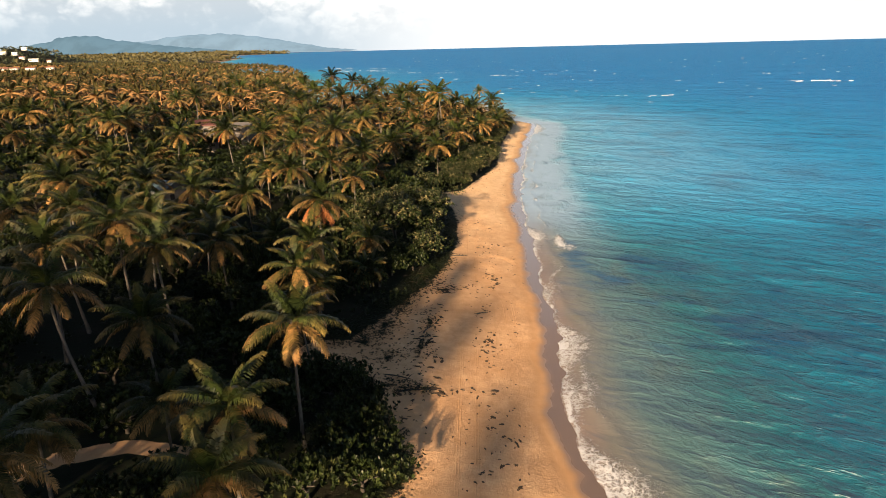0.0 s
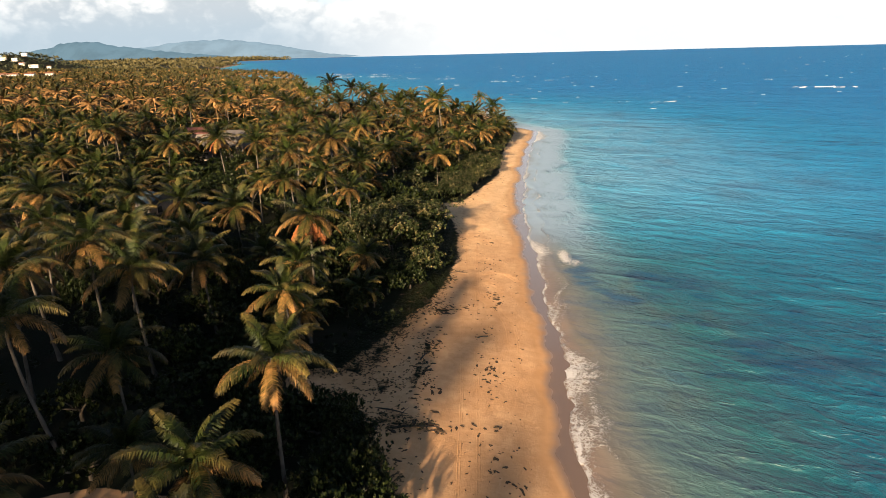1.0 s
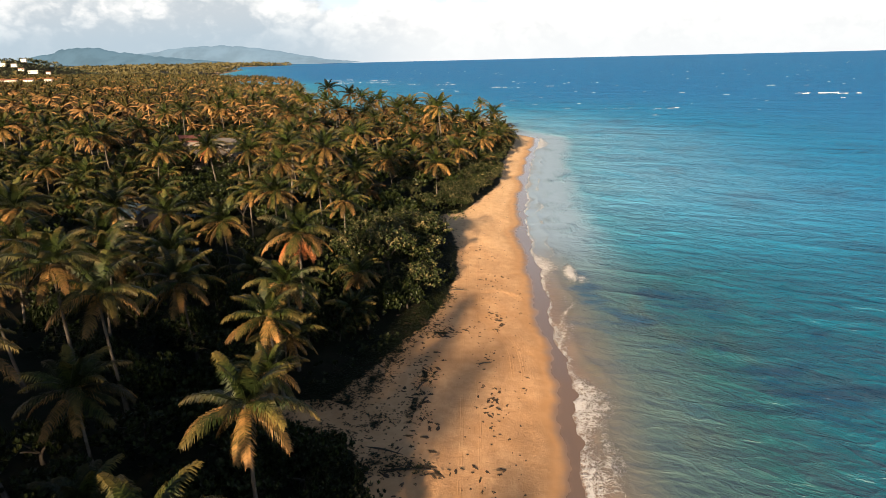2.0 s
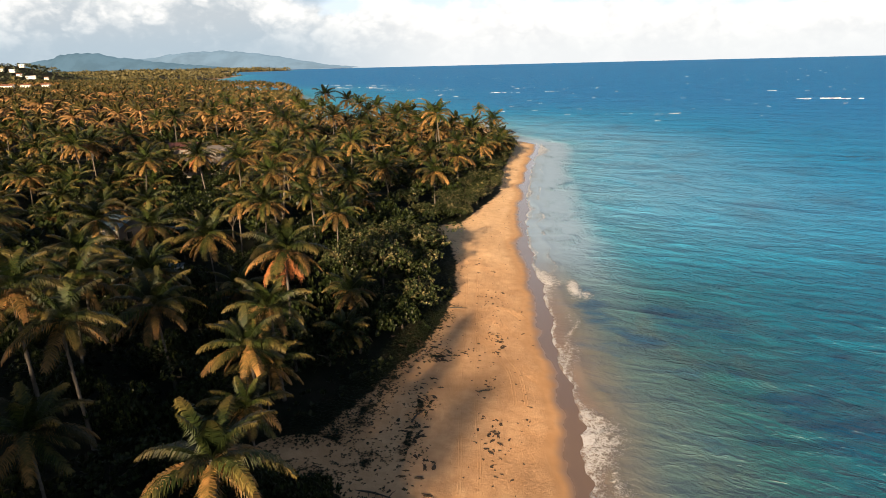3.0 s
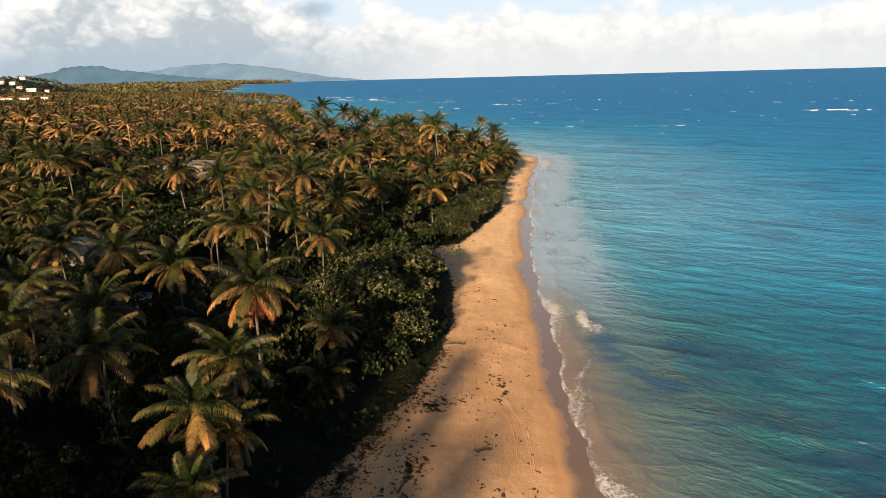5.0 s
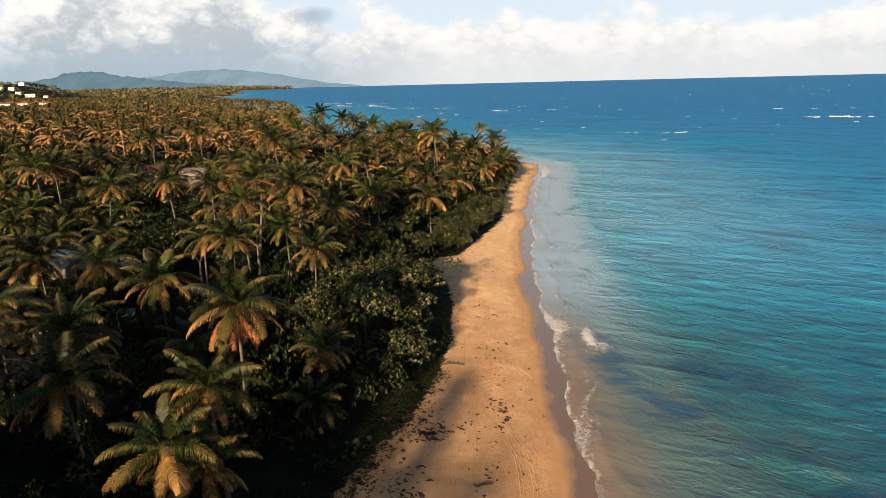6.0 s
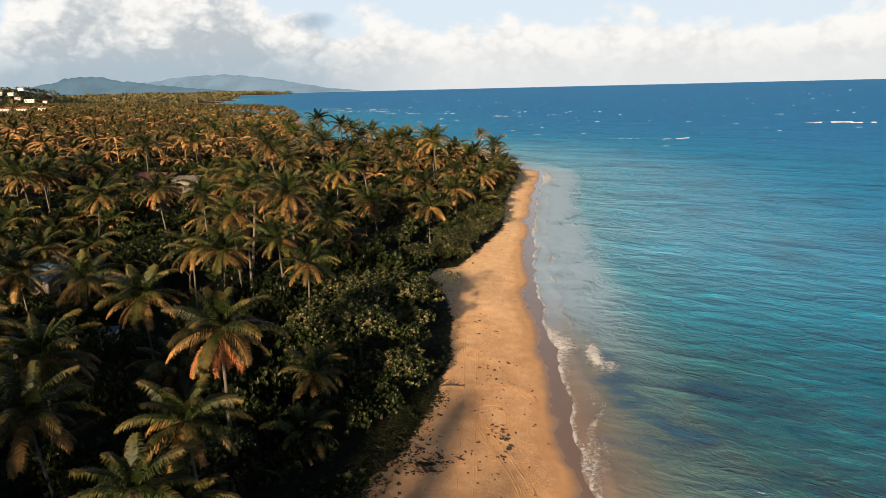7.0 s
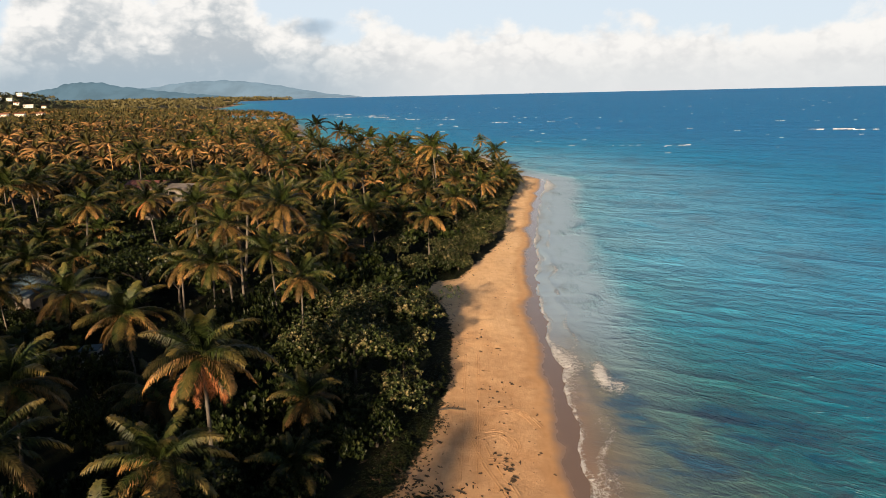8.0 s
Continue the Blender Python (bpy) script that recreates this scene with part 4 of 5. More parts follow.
# ---- broad-leaved trees and shrubs ----
def crown_of_leaves(seed, blobs, rosettes, leaf, spread=(3.0, 3.0, 1.9)):
    """An uneven crown: tufts of upright leaves over a heap of branches, with gaps between them."""
    r, g = np.random.default_rng(seed), Shape()
    centres = [(np.array([r.normal(0, 0.5), r.normal(0, 0.5), r.uniform(-0.35, 0.5)]) * spread, r.uniform(0.8, 1.5)) for _ in range(blobs)]
    for _ in range(rosettes):
        c, size = centres[int(r.integers(blobs))]
        d = r.normal(0, 1, 3)
        d[2] = abs(d[2]) * 0.9 - 0.25
        d /= np.linalg.norm(d)
        p = c + d * size * r.uniform(0.72, 1.12) * np.array([1.15, 1.15, 0.95])
        up = d * 0.55 + np.array([0, 0, 0.85]) + r.normal(0, 0.15, 3)
        up /= np.linalg.norm(up)
        side = np.cross(up, [0.3, 0.9, 0.1])
        side /= np.linalg.norm(side)
        fwd = np.cross(up, side)
        n = int(r.integers(6, 9))
        turn = r.uniform(0, 6.28)
        for k in range(n):
            a = turn + 6.283 * k / n + r.normal(0, 0.2)
            out = side * math.cos(a) + fwd * math.sin(a)
            lean = r.uniform(0.35, 1.0)
            along = up * (1.05 - 0.5 * lean) + out * lean
            along /= np.linalg.norm(along)
            cross = np.cross(along, up + out * 0.1)
            cross /= np.linalg.norm(cross) + 1e-6
            L, w = leaf * r.uniform(0.8, 1.3), leaf * r.uniform(0.26, 0.36)
            b = p + along * 0.05
            g.add([b, b + along * L * 0.55 - cross * w, b + along * L, b + along * L * 0.55 + cross * w], [(0, 1, 2, 3)])
    return g


def limbs(seed, tall, spread):
    """A short trunk that forks into crooked limbs."""
    r, g = np.random.default_rng(seed), Shape()
    fork = tall * 0.45
    g.tube([(0, 0, -0.4), (0.08, 0.03, fork * 0.5), (0.0, 0.05, fork)], [0.22, 0.17, 0.14], 7)
    for k in range(6):
        a = 6.283 * k / 6 + r.normal(0, 0.3)
        e = np.array([math.cos(a), math.sin(a), 0]) * spread * r.uniform(0.5, 0.8)
        g.tube([(0, 0.05, fork - 0.1), tuple(e * 0.45 + (0.1, -0.1, fork + tall * 0.18)), tuple(e + (0, 0, tall * r.uniform(0.7, 0.95)))], [0.10, 0.07, 0.03], 5)
    return g


TREE_CROWNS = [crown_of_leaves(1200 + k, 13, 195, 0.42).mesh("crown", SHADED_LEAF) for k in range(4)]
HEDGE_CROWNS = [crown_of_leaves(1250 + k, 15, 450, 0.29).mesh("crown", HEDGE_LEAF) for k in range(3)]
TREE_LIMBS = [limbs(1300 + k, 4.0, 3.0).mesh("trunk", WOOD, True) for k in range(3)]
SHRUB_CROWNS = [crown_of_leaves(1400 + k, 9, 210, 0.33, (2.3, 2.3, 0.9)).mesh("foliage", SHADED_LEAF) for k in range(4)]
SHRUB_STEMS = [limbs(1500 + k, 1.6, 2.0).mesh("trunk", WOOD, True) for k in range(2)]


def broad_tree(x, y, top, wide, label, group=""):
    """wide: the radius of the crown; top: the height of its highest leaves."""
    r = np.random.default_rng(int(abs(x * 53 + y * 91)))
    z = float(height(x, y))
    h = top - z
    tree = tagged(new("broadleaf_tree"), label, "tree", group)
    tree.matrix_basis = pose(x, y, z, 0, 0, r.uniform(0, 360))
    s = wide / 3.6
    part("trunk", TREE_LIMBS[int(r.integers(3))], tree, Matrix.Diagonal((s, s, max(0.5, (h - 1.2) / 4.2), 1)))
    part("crown", HEDGE_CROWNS[int(r.integers(3))] if group == "beach trees" else TREE_CROWNS[int(r.integers(4))], tree, Matrix.Translation((0, 0, h - 2.4 * s)) @ Matrix.Diagonal((s, s, s, 1)))
    if group == "beach trees" and y < 150:
        part("lower_foliage", SHRUB_CROWNS[int(r.integers(4))], tree, Matrix.Translation((0, 0, max(1.0, h - 4.4 * s))) @ Matrix.Diagonal((1.15 * s, 1.15 * s, 1.3 * s, 1)))
    return tree


def shrub(x, y, tall, wide, label="dark green leafy shrub at the edge of the sand", group="beach shrubs"):
    r = np.random.default_rng(int(abs(x * 57 + y * 93)))
    z = float(height(x, y))
    bush = tagged(new("shrub"), label, "shrub", group)
    bush.matrix_basis = pose(x, y, z, 0, 0, r.uniform(0, 360))
    s, t = wide / 2.9, tall / 2.4
    part("trunk", SHRUB_STEMS[int(r.integers(2))], bush, Matrix.Diagonal((s, s, t, 1)))
    part("foliage", SHRUB_CROWNS[int(r.integers(4))], bush, Matrix.Translation((0, 0, 0.95 * t)) @ Matrix.Diagonal((s, s, t, 1)))
    return bush


SEAGRAPE = "broad-leaved beach tree with upright tufts of glossy leaves"
for x, y, top, wide in [(-14.5, 99, 10.2, 3.8), (-10.6, 105, 7.4, 3.2), (-10.0, 97, 5.6, 2.9), (-16.0, 106, 9.2, 3.6), (-11.6, 112, 8.6, 3.6), (-15.4, 114, 9.0, 3.6), (-10.6, 119, 7.2, 3.2), (-19.5, 101, 8.8, 3.4),
                        (-14.8, 121, 7.2, 3.2), (-20.5, 117, 8.0, 3.4), (-12.2, 93, 4.6, 2.6), (-16.5, 94.5, 6.4, 3.0)]:
    broad_tree(x, y, top, wide, SEAGRAPE, "beach trees")
for x, y, top, wide in [(-9.5, 147, 5.4, 3.2), (-14, 143, 5.6, 3.2), (-6.8, 159, 5.6, 3.2), (-10.5, 153, 6.2, 3.2), (-4.4, 169, 5.4, 3.0), (-8.0, 166, 6.8, 3.2), (-4.6, 178, 5.6, 3.2), (-3.4, 188, 5.4, 3.2),
                        (-6.5, 176, 6.8, 3.4), (-3.6, 197, 5.2, 3.2), (-7, 187, 7.0, 3.4), (-18, 150, 6.8, 3.2), (-13.5, 166, 7.2, 3.4), (-18, 136, 6.2, 3.2), (-24, 141, 7.0, 3.4), (-17, 160, 7.4, 3.4), (-24, 162, 8, 3.4)]:
    broad_tree(x, y, top, wide, SEAGRAPE, "beach trees")
for x, y, top, wide in [(-2.4, 206, 5.4, 3.2), (-1.4, 214, 5.0, 3.2), (-0.4, 222, 5.2, 3.2), (0.8, 230, 5.0, 3.2), (2.0, 238, 5.0, 3.2), (2.6, 247, 5.0, 3.2), (3.4, 256, 4.8, 3.2), (3.8, 264, 4.6, 3.0), (3.0, 271, 4.4, 3.0),
                        (-6, 210, 6.6, 3.4), (-4.5, 224, 6.6, 3.4), (-2.5, 240, 6.2, 3.4), (-1.5, 254, 6.0, 3.4), (-2.0, 268, 5.4, 3.4), (-11, 222, 7.6, 3.6), (-9, 240, 7.0, 3.6), (-8, 262, 6.2, 3.6)]:
    broad_tree(x, y, top, wide, SEAGRAPE, "beach trees")
for k in range(20):
    y = 148 + 6.2 * k
    x = float(brush_at(y)) - 1.5 - 0.5 * (k % 2)
    broad_tree(x, y, float(height(x, y)) + 3.0 + 0.6 * (k % 3), 2.5 + 0.2 * (k % 2), "low bushy beach tree with olive leaves", "beach trees")
for x, y, top, wide in [(-46.5, 119, 12.8, 4.6), (-49.5, 123, 11.8, 4.0), (-42.5, 120, 11.6, 3.8), (-72, 101, 12.4, 3.8), (-74, 130, 11.4, 4.0), (-70, 132, 10.8, 4.0), (-28.5, 120, 8.6, 3.2), (-39, 99.5, 6.2, 3.0),
                        (-35.5, 89.5, 6.0, 2.8), (-27, 92, 6.2, 3.2), (-30, 102, 7.6, 3.2), (-25, 101, 6.8, 3.0), (-72, 150, 13, 4.4), (-55, 150, 12, 4.0), (-40, 155, 11, 4.0), (-90, 150, 13, 4.2), (-30, 178, 9.5, 4.0)]:
    broad_tree(x, y, top, wide, "leafy broad-crowned tree among the palms", "grove trees")
# trees out of view beside and behind the camera, added to shade the near grove
for x, y, top, wide in [(-23, 17, 16.5, 4.4), (-29, 17, 19, 4.8), (-34, 12, 22, 5.2), (-26.5, 9, 19.5, 5.2), (-31, 6, 22, 5.2), (-34, 18.5, 18.5, 5.0), (-28, -4, 23, 5.2), (-30, 0, 25.5, 5.4), (-39, 3, 27, 5.6), (-48, 1, 27.5, 5.6), (-57, 6, 27, 5.6), (-66, 5, 27.5, 5.6), (-44, -8, 27.5, 5.6), (-62, -4, 27.5, 5.6), (-75, 11, 27.5, 5.6), (-34, -8, 26, 5.4),
                        (-25, 13, 17, 4.8), (-36, 19, 25, 5.6), (-45, 21, 27, 5.8), (-55, 25, 28, 5.8), (-65, 30, 28, 5.8), (-76, 32, 19, 5.2), (-84, 24, 22, 5.6), (-26, 21.5, 19.5, 5.2), (-31, 22, 21, 5.0), (-38, 29, 11.5, 4.2),
                        (-50, 33, 13, 4.4), (-62, 40, 14.5, 4.6), (-72, 50, 15, 4.8), (-46, 44, 10.5, 4.0), (-56, 52, 12, 4.2), (-64, 62, 13.5, 4.4), (-76, 66, 15, 4.8)]:
    broad_tree(x, y, top, wide, "leafy broad-crowned tree among the palms", "grove trees")
for x, y, top, wide in [(-26, 57, 9.6, 3.4), (-31, 68, 8.6, 3.4), (-27, 72, 9.6, 3.4), (-33, 76, 8.8, 3.4), (-41, 72, 9.6, 3.6), (-41, 82, 9.2, 3.4), (-29, 80, 8.0, 3.2), (-48, 80, 10, 3.6), (-46, 91, 9.2, 3.4), (-54, 84, 10.4, 3.6),
                        (-58, 95, 9.8, 3.4), (-52, 97, 8.6, 3.0), (-30, 50, 7.6, 3.2), (-38, 52, 9.0, 3.4), (-46, 56, 10.5, 3.6), (-52, 72, 11, 3.8), (-60, 78, 11.6, 4.0), (-66, 86, 12, 4.0), (-58.5, 107, 8.0, 3.0), (-51.8, 105, 7.6, 2.8),
                        (-46, 110, 8.2, 3.0), (-36, 106, 8.8, 3.4), (-31, 126, 9.8, 3.4), (-24, 116, 8.6, 3.4), (-40, 128, 10.4, 3.8), (-48, 128, 10.8, 3.8), (-56, 127, 11, 3.8), (-30, 137, 9.6, 3.6), (-22, 131, 7.6, 3.4), (-72, 140, 12, 4.0),
                        (-62, 146, 12, 4.0), (-56.5, 108.5, 8.6, 2.8), (-52.5, 109.3, 7.9, 2.6), (-60.5, 111, 9.0, 3.0), (-48.5, 110.2, 7.6, 2.6), (-74, 166.5, 12.8, 3.4), (-66, 168, 12.4, 3.2), (-80, 169, 13, 3.4), (-48, 147, 11, 4.0), (-36, 146, 10, 3.8), (-80, 128, 12, 4.2), (-76, 114, 12, 4.2), (-70, 104, 12, 4.0), (-22, 80, 7.0, 3.0), (-22.5, 64.5, 8.4, 3.0), (-21.5, 76, 10.6, 3.6), (-24, 69, 9.2, 3.2), (-22, 92, 7.4, 3.2)]:
    broad_tree(x, y, max(float(height(x, y)) + 3.4, top - 2.4), wide, "dark leafy tree filling gaps between palms", "grove trees")
for x, y, top, wide in BROAD_SPOTS:
    broad_tree(x, y, top, wide, "green broad-crowned tree between tall palms", "grove trees")
# low shrubs along the sand and under the palms
for x, y, tall, wide in [(-10.6, 46, 3.0, 2.8), (-8.6, 48.2, 2.6, 2.2), (-11.5, 50.5, 3.2, 2.8), (-9.8, 52.6, 2.6, 2.2), (-13.2, 54.5, 3.0, 2.6), (-12.4, 57.5, 2.4, 2.0), (-15.0, 57.5, 3.0, 2.6), (-8.5, 43.5, 2.6, 2.4),
                         (-12, 42, 3.2, 2.8), (-16, 52, 3.2, 2.8), (-17, 46.5, 3.0, 2.8), (-20, 51, 3.4, 2.8), (-20, 57, 3.4, 2.8), (-24, 60, 3.6, 3.0), (-25, 66, 3.6, 3.0), (-23.5, 73, 4.0, 3.0), (-19.5, 77.5, 3.4, 2.8),
                         (-16.6, 79, 3.0, 2.6), (-14.2, 82.5, 2.8, 2.4), (-13.2, 87, 3.2, 2.6), (-10.8, 90, 2.8, 2.2), (-15.5, 85.5, 3.4, 2.6), (-18.6, 85, 3.8, 3.0), (-19.5, 92, 4.4, 3.0), (-23, 86, 4.2, 3.0)]:
    shrub(x, y, tall, wide)
for x, y, tall, wide in [(-26, 78, 4.2, 3.0), (-29, 84, 4.4, 3.0), (-31, 76, 4.2, 2.8), (-29, 64, 3.8, 2.8), (-28, 48, 3.4, 2.8), (-33, 55, 3.6, 2.8), (-36, 67, 4.2, 3.0), (-39, 79, 4.4, 3.0), (-41, 89, 4.6, 3.0), (-33, 86, 4.2, 2.8),
                         (-23, 39, 3.2, 2.8), (-31, 36, 3.2, 2.8), (-37, 49, 3.6, 2.8), (-44, 56, 4.0, 3.0), (-47, 63, 4.2, 3.0), (-46, 76, 4.4, 3.0), (-50, 87, 4.4, 3.0), (-53, 95, 4.2, 2.8), (-60, 96, 4.4, 3.0), (-20, 41, 3.0, 2.4),
                         (-38, 94.5, 4.2, 2.6), (-43, 97, 3.6, 2.4), (-27, 107, 5.2, 3.0), (-33, 106, 5.0, 3.0), (-31, 113, 5.4, 3.0), (-23, 123, 5.6, 3.2), (-19, 128, 5.2, 3.0), (-14, 130, 4.4, 2.8), (-27, 131, 6.0, 3.2)]:
    shrub(x, y, tall, wide, "dark leafy shrub in the shade of palms", "grove shrubs")


# ---- understorey: leafy heaps between the far palms ----
HEAPS = []
for k in range(4):
    g = crown_of_leaves(1800 + k, 5, 34, 0.85, (2.4, 2.4, 1.1))
    HEAPS.append((np.concatenate(g.v), g.f))
PLACED = PLACED[:10]
hs = free_spots(420, 88, 330, 5.6, 40000, 10.0)
plant_many("understorey", "dark leafy thicket between the palm trunks", [(x, y, float(height(x, y)) + rng.uniform(1.5, 3.6), rng.uniform(0.9, 1.4)) for x, y in hs], HEAPS, SHADED_LEAF, False)


# ---- creeping plants at the edge of the sand ----
CREEPERS = []
for k in range(4):
    g = crown_of_leaves(1900 + k, 4, 8, 0.18, (0.8, 0.8, 0.05))
    CREEPERS.append((np.concatenate(g.v) * (1, 1, 0.45), g.f))
ys = rng.uniform(42, 150, 1700)
xs = brush_at(ys) + rng.normal(-1.3, 0.9, 1700)
for cx, cy, sx, sy, n in VINE_MATS:
    xs, ys = np.append(xs, rng.normal(cx, sx, n)), np.append(ys, rng.normal(cy, sy, n))
ok = (inland(xs, ys) > 6) & (rng.uniform(0, 1, len(xs)) < np.where(ys < 96, 0.9, 0.3)) & (np.hypot((xs + 15.5) / 2.0, (ys - 64) / 1.6) > 1)
plant_many("beach_vine", "dark creeping beach plants at the sand's edge", [(x, y, float(height(x, y)) + 0.05, s) for x, y, s in zip(xs[ok], ys[ok], rng.uniform(0.5, 0.95, ok.sum()))], CREEPERS, SHADED_SCRUB, False)


# ---- undergrowth ----
def tuft(seed, leaf):
    g = crown_of_leaves(seed, 2, 5, leaf, (0.5, 0.5, 0.2))
    return np.concatenate(g.v), g.f


TUFTS = [tuft(1600 + k, 0.5) for k in range(6)]
xs, ys = rng.uniform(-100, 0, 9000), rng.uniform(30, 200, 9000)
ok = (xs < brush_at(ys) - 0.6) & (xs > -0.9 * ys) & (distance_to(PATH_LINE, xs, ys) > 2.0) & (np.hypot((xs + 17.5) / 4.4, (ys - 64) / 4.0) > 1)
zs = height(xs, ys)
plant_many("undergrowth", "dark low undergrowth covering the grove floor", [(x, y, z + 0.2, s) for x, y, z, s in zip(xs[ok], ys[ok], zs[ok], rng.uniform(0.5, 1.0, ok.sum()))][:1000], TUFTS, SHADED_SCRUB, False)


def blade_tuft(seed):
    g, r = Shape(), np.random.default_rng(seed)
    for _ in range(14):
        a, h = r.uniform(0, 6.28), r.uniform(0.5, 1.1)
        d = np.array([math.cos(a), math.sin(a), 0])
        b = d * r.uniform(0, 0.5)
        w = np.array([-d[1], d[0], 0]) * 0.07
        g.add([b - w, b + w, b + d * 0.35 + w * 0.4 + (0, 0, h), b + d * 0.35 - w * 0.4 + (0, 0, h)], [(0, 1, 2, 3)])
    return np.concatenate(g.v), g.f


BLADES = [blade_tuft(1700 + k) for k in range(4)]
xs, ys = rng.uniform(-40, 8, 2600), rng.uniform(255, 378, 2600)
ok = inland(xs, ys) > 9
plant_many("dune_grass", "dry golden grass on the sandy point", [(x, y, float(height(x, y)), s) for x, y, s in zip(xs[ok], ys[ok], rng.uniform(1.0, 2.2, ok.sum()))][:900], BLADES, GRASS, False)


# ---- houses ----
def solid(name, boxes, mat, parent=None, label=""):
    g = Shape()
    for b in boxes:
        g.box(*b)
    me = g.mesh(name, mat)
    return part(name, me, parent, None, label) if parent else new(name, me)


def gable(name, x0, x1, y0, y1, eave, ridge_z, mat, parent, label="", over=0.5, along="x", seams=False):
    """A pitched roof with thickness and eaves, its ridge along x or y."""
    g = Shape()
    t = 0.18
    if along == "x":
        ym = (y0 + y1) / 2
        prof = [(y0 - over, eave - 0.15), (ym, ridge_z), (y1 + over, eave - 0.15)]
        ends = (x0 - over, x1 + over)
        v = [(x, y, z + dz) for x in ends for dz in (0, t) for y, z in prof]
    else:
        xm = (x0 + x1) / 2
        prof = [(x0 - over, eave - 0.15), (xm, ridge_z), (x1 + over, eave - 0.15)]
        ends = (y0 - over, y1 + over)
        v = [(x, y, z + dz) for y in ends for dz in (0, t) for x, z in prof]
    g.add(v, [(3, 4, 10, 9), (4, 5, 11, 10), (0, 6, 7, 1), (1, 7, 8, 2), (0, 1, 4, 3), (1, 2, 5, 4), (6, 9, 10, 7), (7, 10, 11, 8), (0, 3, 9, 6), (2, 8, 11, 5)])
    roof = part(name, g.mesh(name, mat), parent, None, label)
    if seams:
        span = abs(ends[1] - ends[0])
        for k in range(1, int(span / 0.9)):
            p = min(ends) + k * 0.9
            for (a, za), (b, zb) in zip(prof, prof[1:]):
                q = [(a, za + t), (b, zb + t), (b, zb + t + 0.06), (a, za + t + 0.06)]
                row = [(p + d, y, z) if along == "x" else (y, p + d, z) for d in (0, 0.06) for y, z in q]
                g = Shape()
                g.add(row, [(0, 1, 2, 3), (4, 7, 6, 5), (3, 2, 6, 7), (0, 4, 5, 1)])
                part("seam", g.mesh("seam", mat), roof)
    return roof


def window(parent, x, y, z, w, h, facing="y", out=-1, frame_mat=None):
    """A framed pane set on a wall that faces along x or y."""
    f, p = Shape(), Shape()
    e = 0.07 * out
    lo, hi = sorted((0.0, e))
    for a0, a1, b0, b1 in ((-w / 2, w / 2, h / 2 - 0.09, h / 2), (-w / 2, w / 2, -h / 2, -h / 2 + 0.09), (-w / 2, -w / 2 + 0.09, -h / 2 + 0.09, h / 2 - 0.09), (w / 2 - 0.09, w / 2, -h / 2 + 0.09, h / 2 - 0.09)):
        f.box(*((x + a0, x + a1, y + lo, y + hi) if facing == "y" else (x + lo, x + hi, y + a0, y + a1)), z + b0, z + b1)
    lo, hi = sorted((0.004 * out, 0.03 * out))
    a = w / 2 - 0.092
    p.box(*((x - a, x + a, y + lo, y + hi) if facing == "y" else (x + lo, x + hi, y - a, y + a)), z - h / 2 + 0.092, z + h / 2 - 0.092)
    fr = part("window", f.mesh("window", frame_mat or PLASTER), parent)
    part("pane", p.mesh("pane", DARKGLASS), fr)


def house(x, y, turn, w, d, storeys, wall, roof_mat, label, rise=1.8, along="x", name="house", base=None, group="", seams=False):
    z = float(height(x, y) + hill(np.array(x), np.array(y))) if base is None else base
    ob = tagged(new(name), label, "house", group)
    ob.matrix_basis = pose(x, y, z, 0, 0, turn)
    h = 2.8 * storeys
    g = Shape()
    g.box(-w / 2, w / 2, -d / 2, d / 2, -1.5, h)
    if along == "x":
        for s in (-1, 1):
            g.add([(s * w / 2, -d / 2, h), (s * w / 2, d / 2, h), (s * w / 2, 0, h + rise)], [(0, 1, 2)])
    else:
        for s in (-1, 1):
            g.add([(-w / 2, s * d / 2, h), (w / 2, s * d / 2, h), (0, s * d / 2, h + rise)], [(0, 1, 2)])
    part("wall", g.mesh("wall", wall), ob)
    gable("roof", -w / 2, w / 2, -d / 2, d / 2, h, h + rise, roof_mat, ob, "", 0.5, along, seams)
    for s in range(storeys):
        for k in range(max(1, int(w / 3))):
            window(ob, -w / 2 + 1.6 + k * 3.0, -d / 2, 1.5 + 2.8 * s, 1.2, 1.2, frame_mat=wall)
        for k in range(max(1, int(d / 3.5))):
            window(ob, w / 2, -d / 2 + 1.8 + k * 3.2, 1.5 + 2.8 * s, 1.1, 1.2, "x", 1, wall)
    return ob


house(-57.2, 113.5, -24, 5.2, 5.0, 1, GREYWALL, BLUEROOF, "small grey house with a blue-grey zinc roof", 1.2, "x", base=5.6, seams=True)
house(-50.6, 115.0, -10, 4.2, 3.6, 1, GREYWALL, BLUEROOF, "grey outbuilding with a zinc roof among palms", 0.9, "x", base=3.8, seams=True)
house(-75.6, 175, -4, 7.6, 6.0, 2, GREYWALL, REDROOF, "two-storey house with a dark red metal roof", 1.0, "x", base=6.9, seams=True)
house(-67.6, 176, -4, 7.2, 6.0, 2, GREYWALL, GREYWALL, "grey rendered house wing with a low grey roof", 0.4, "x", base=6.6)
for x, y, top in ((-79, 163, 12.6), (-73, 160, 12.0), (-67, 163, 12.4), (-84, 168, 14.5)):
    palm(x, y, top, 0.95, 2, fine=False)
house(-252, 703, 12, 18, 8, 1, PLASTER, PLASTER, "long white beach house beside the far bay", 1.2, "x", base=2.6)
house(-224, 692, 12, 12, 7, 1, PLASTER, CLAYROOF, "white house with a clay roof by the bay", 2.0, "x", base=2.4)
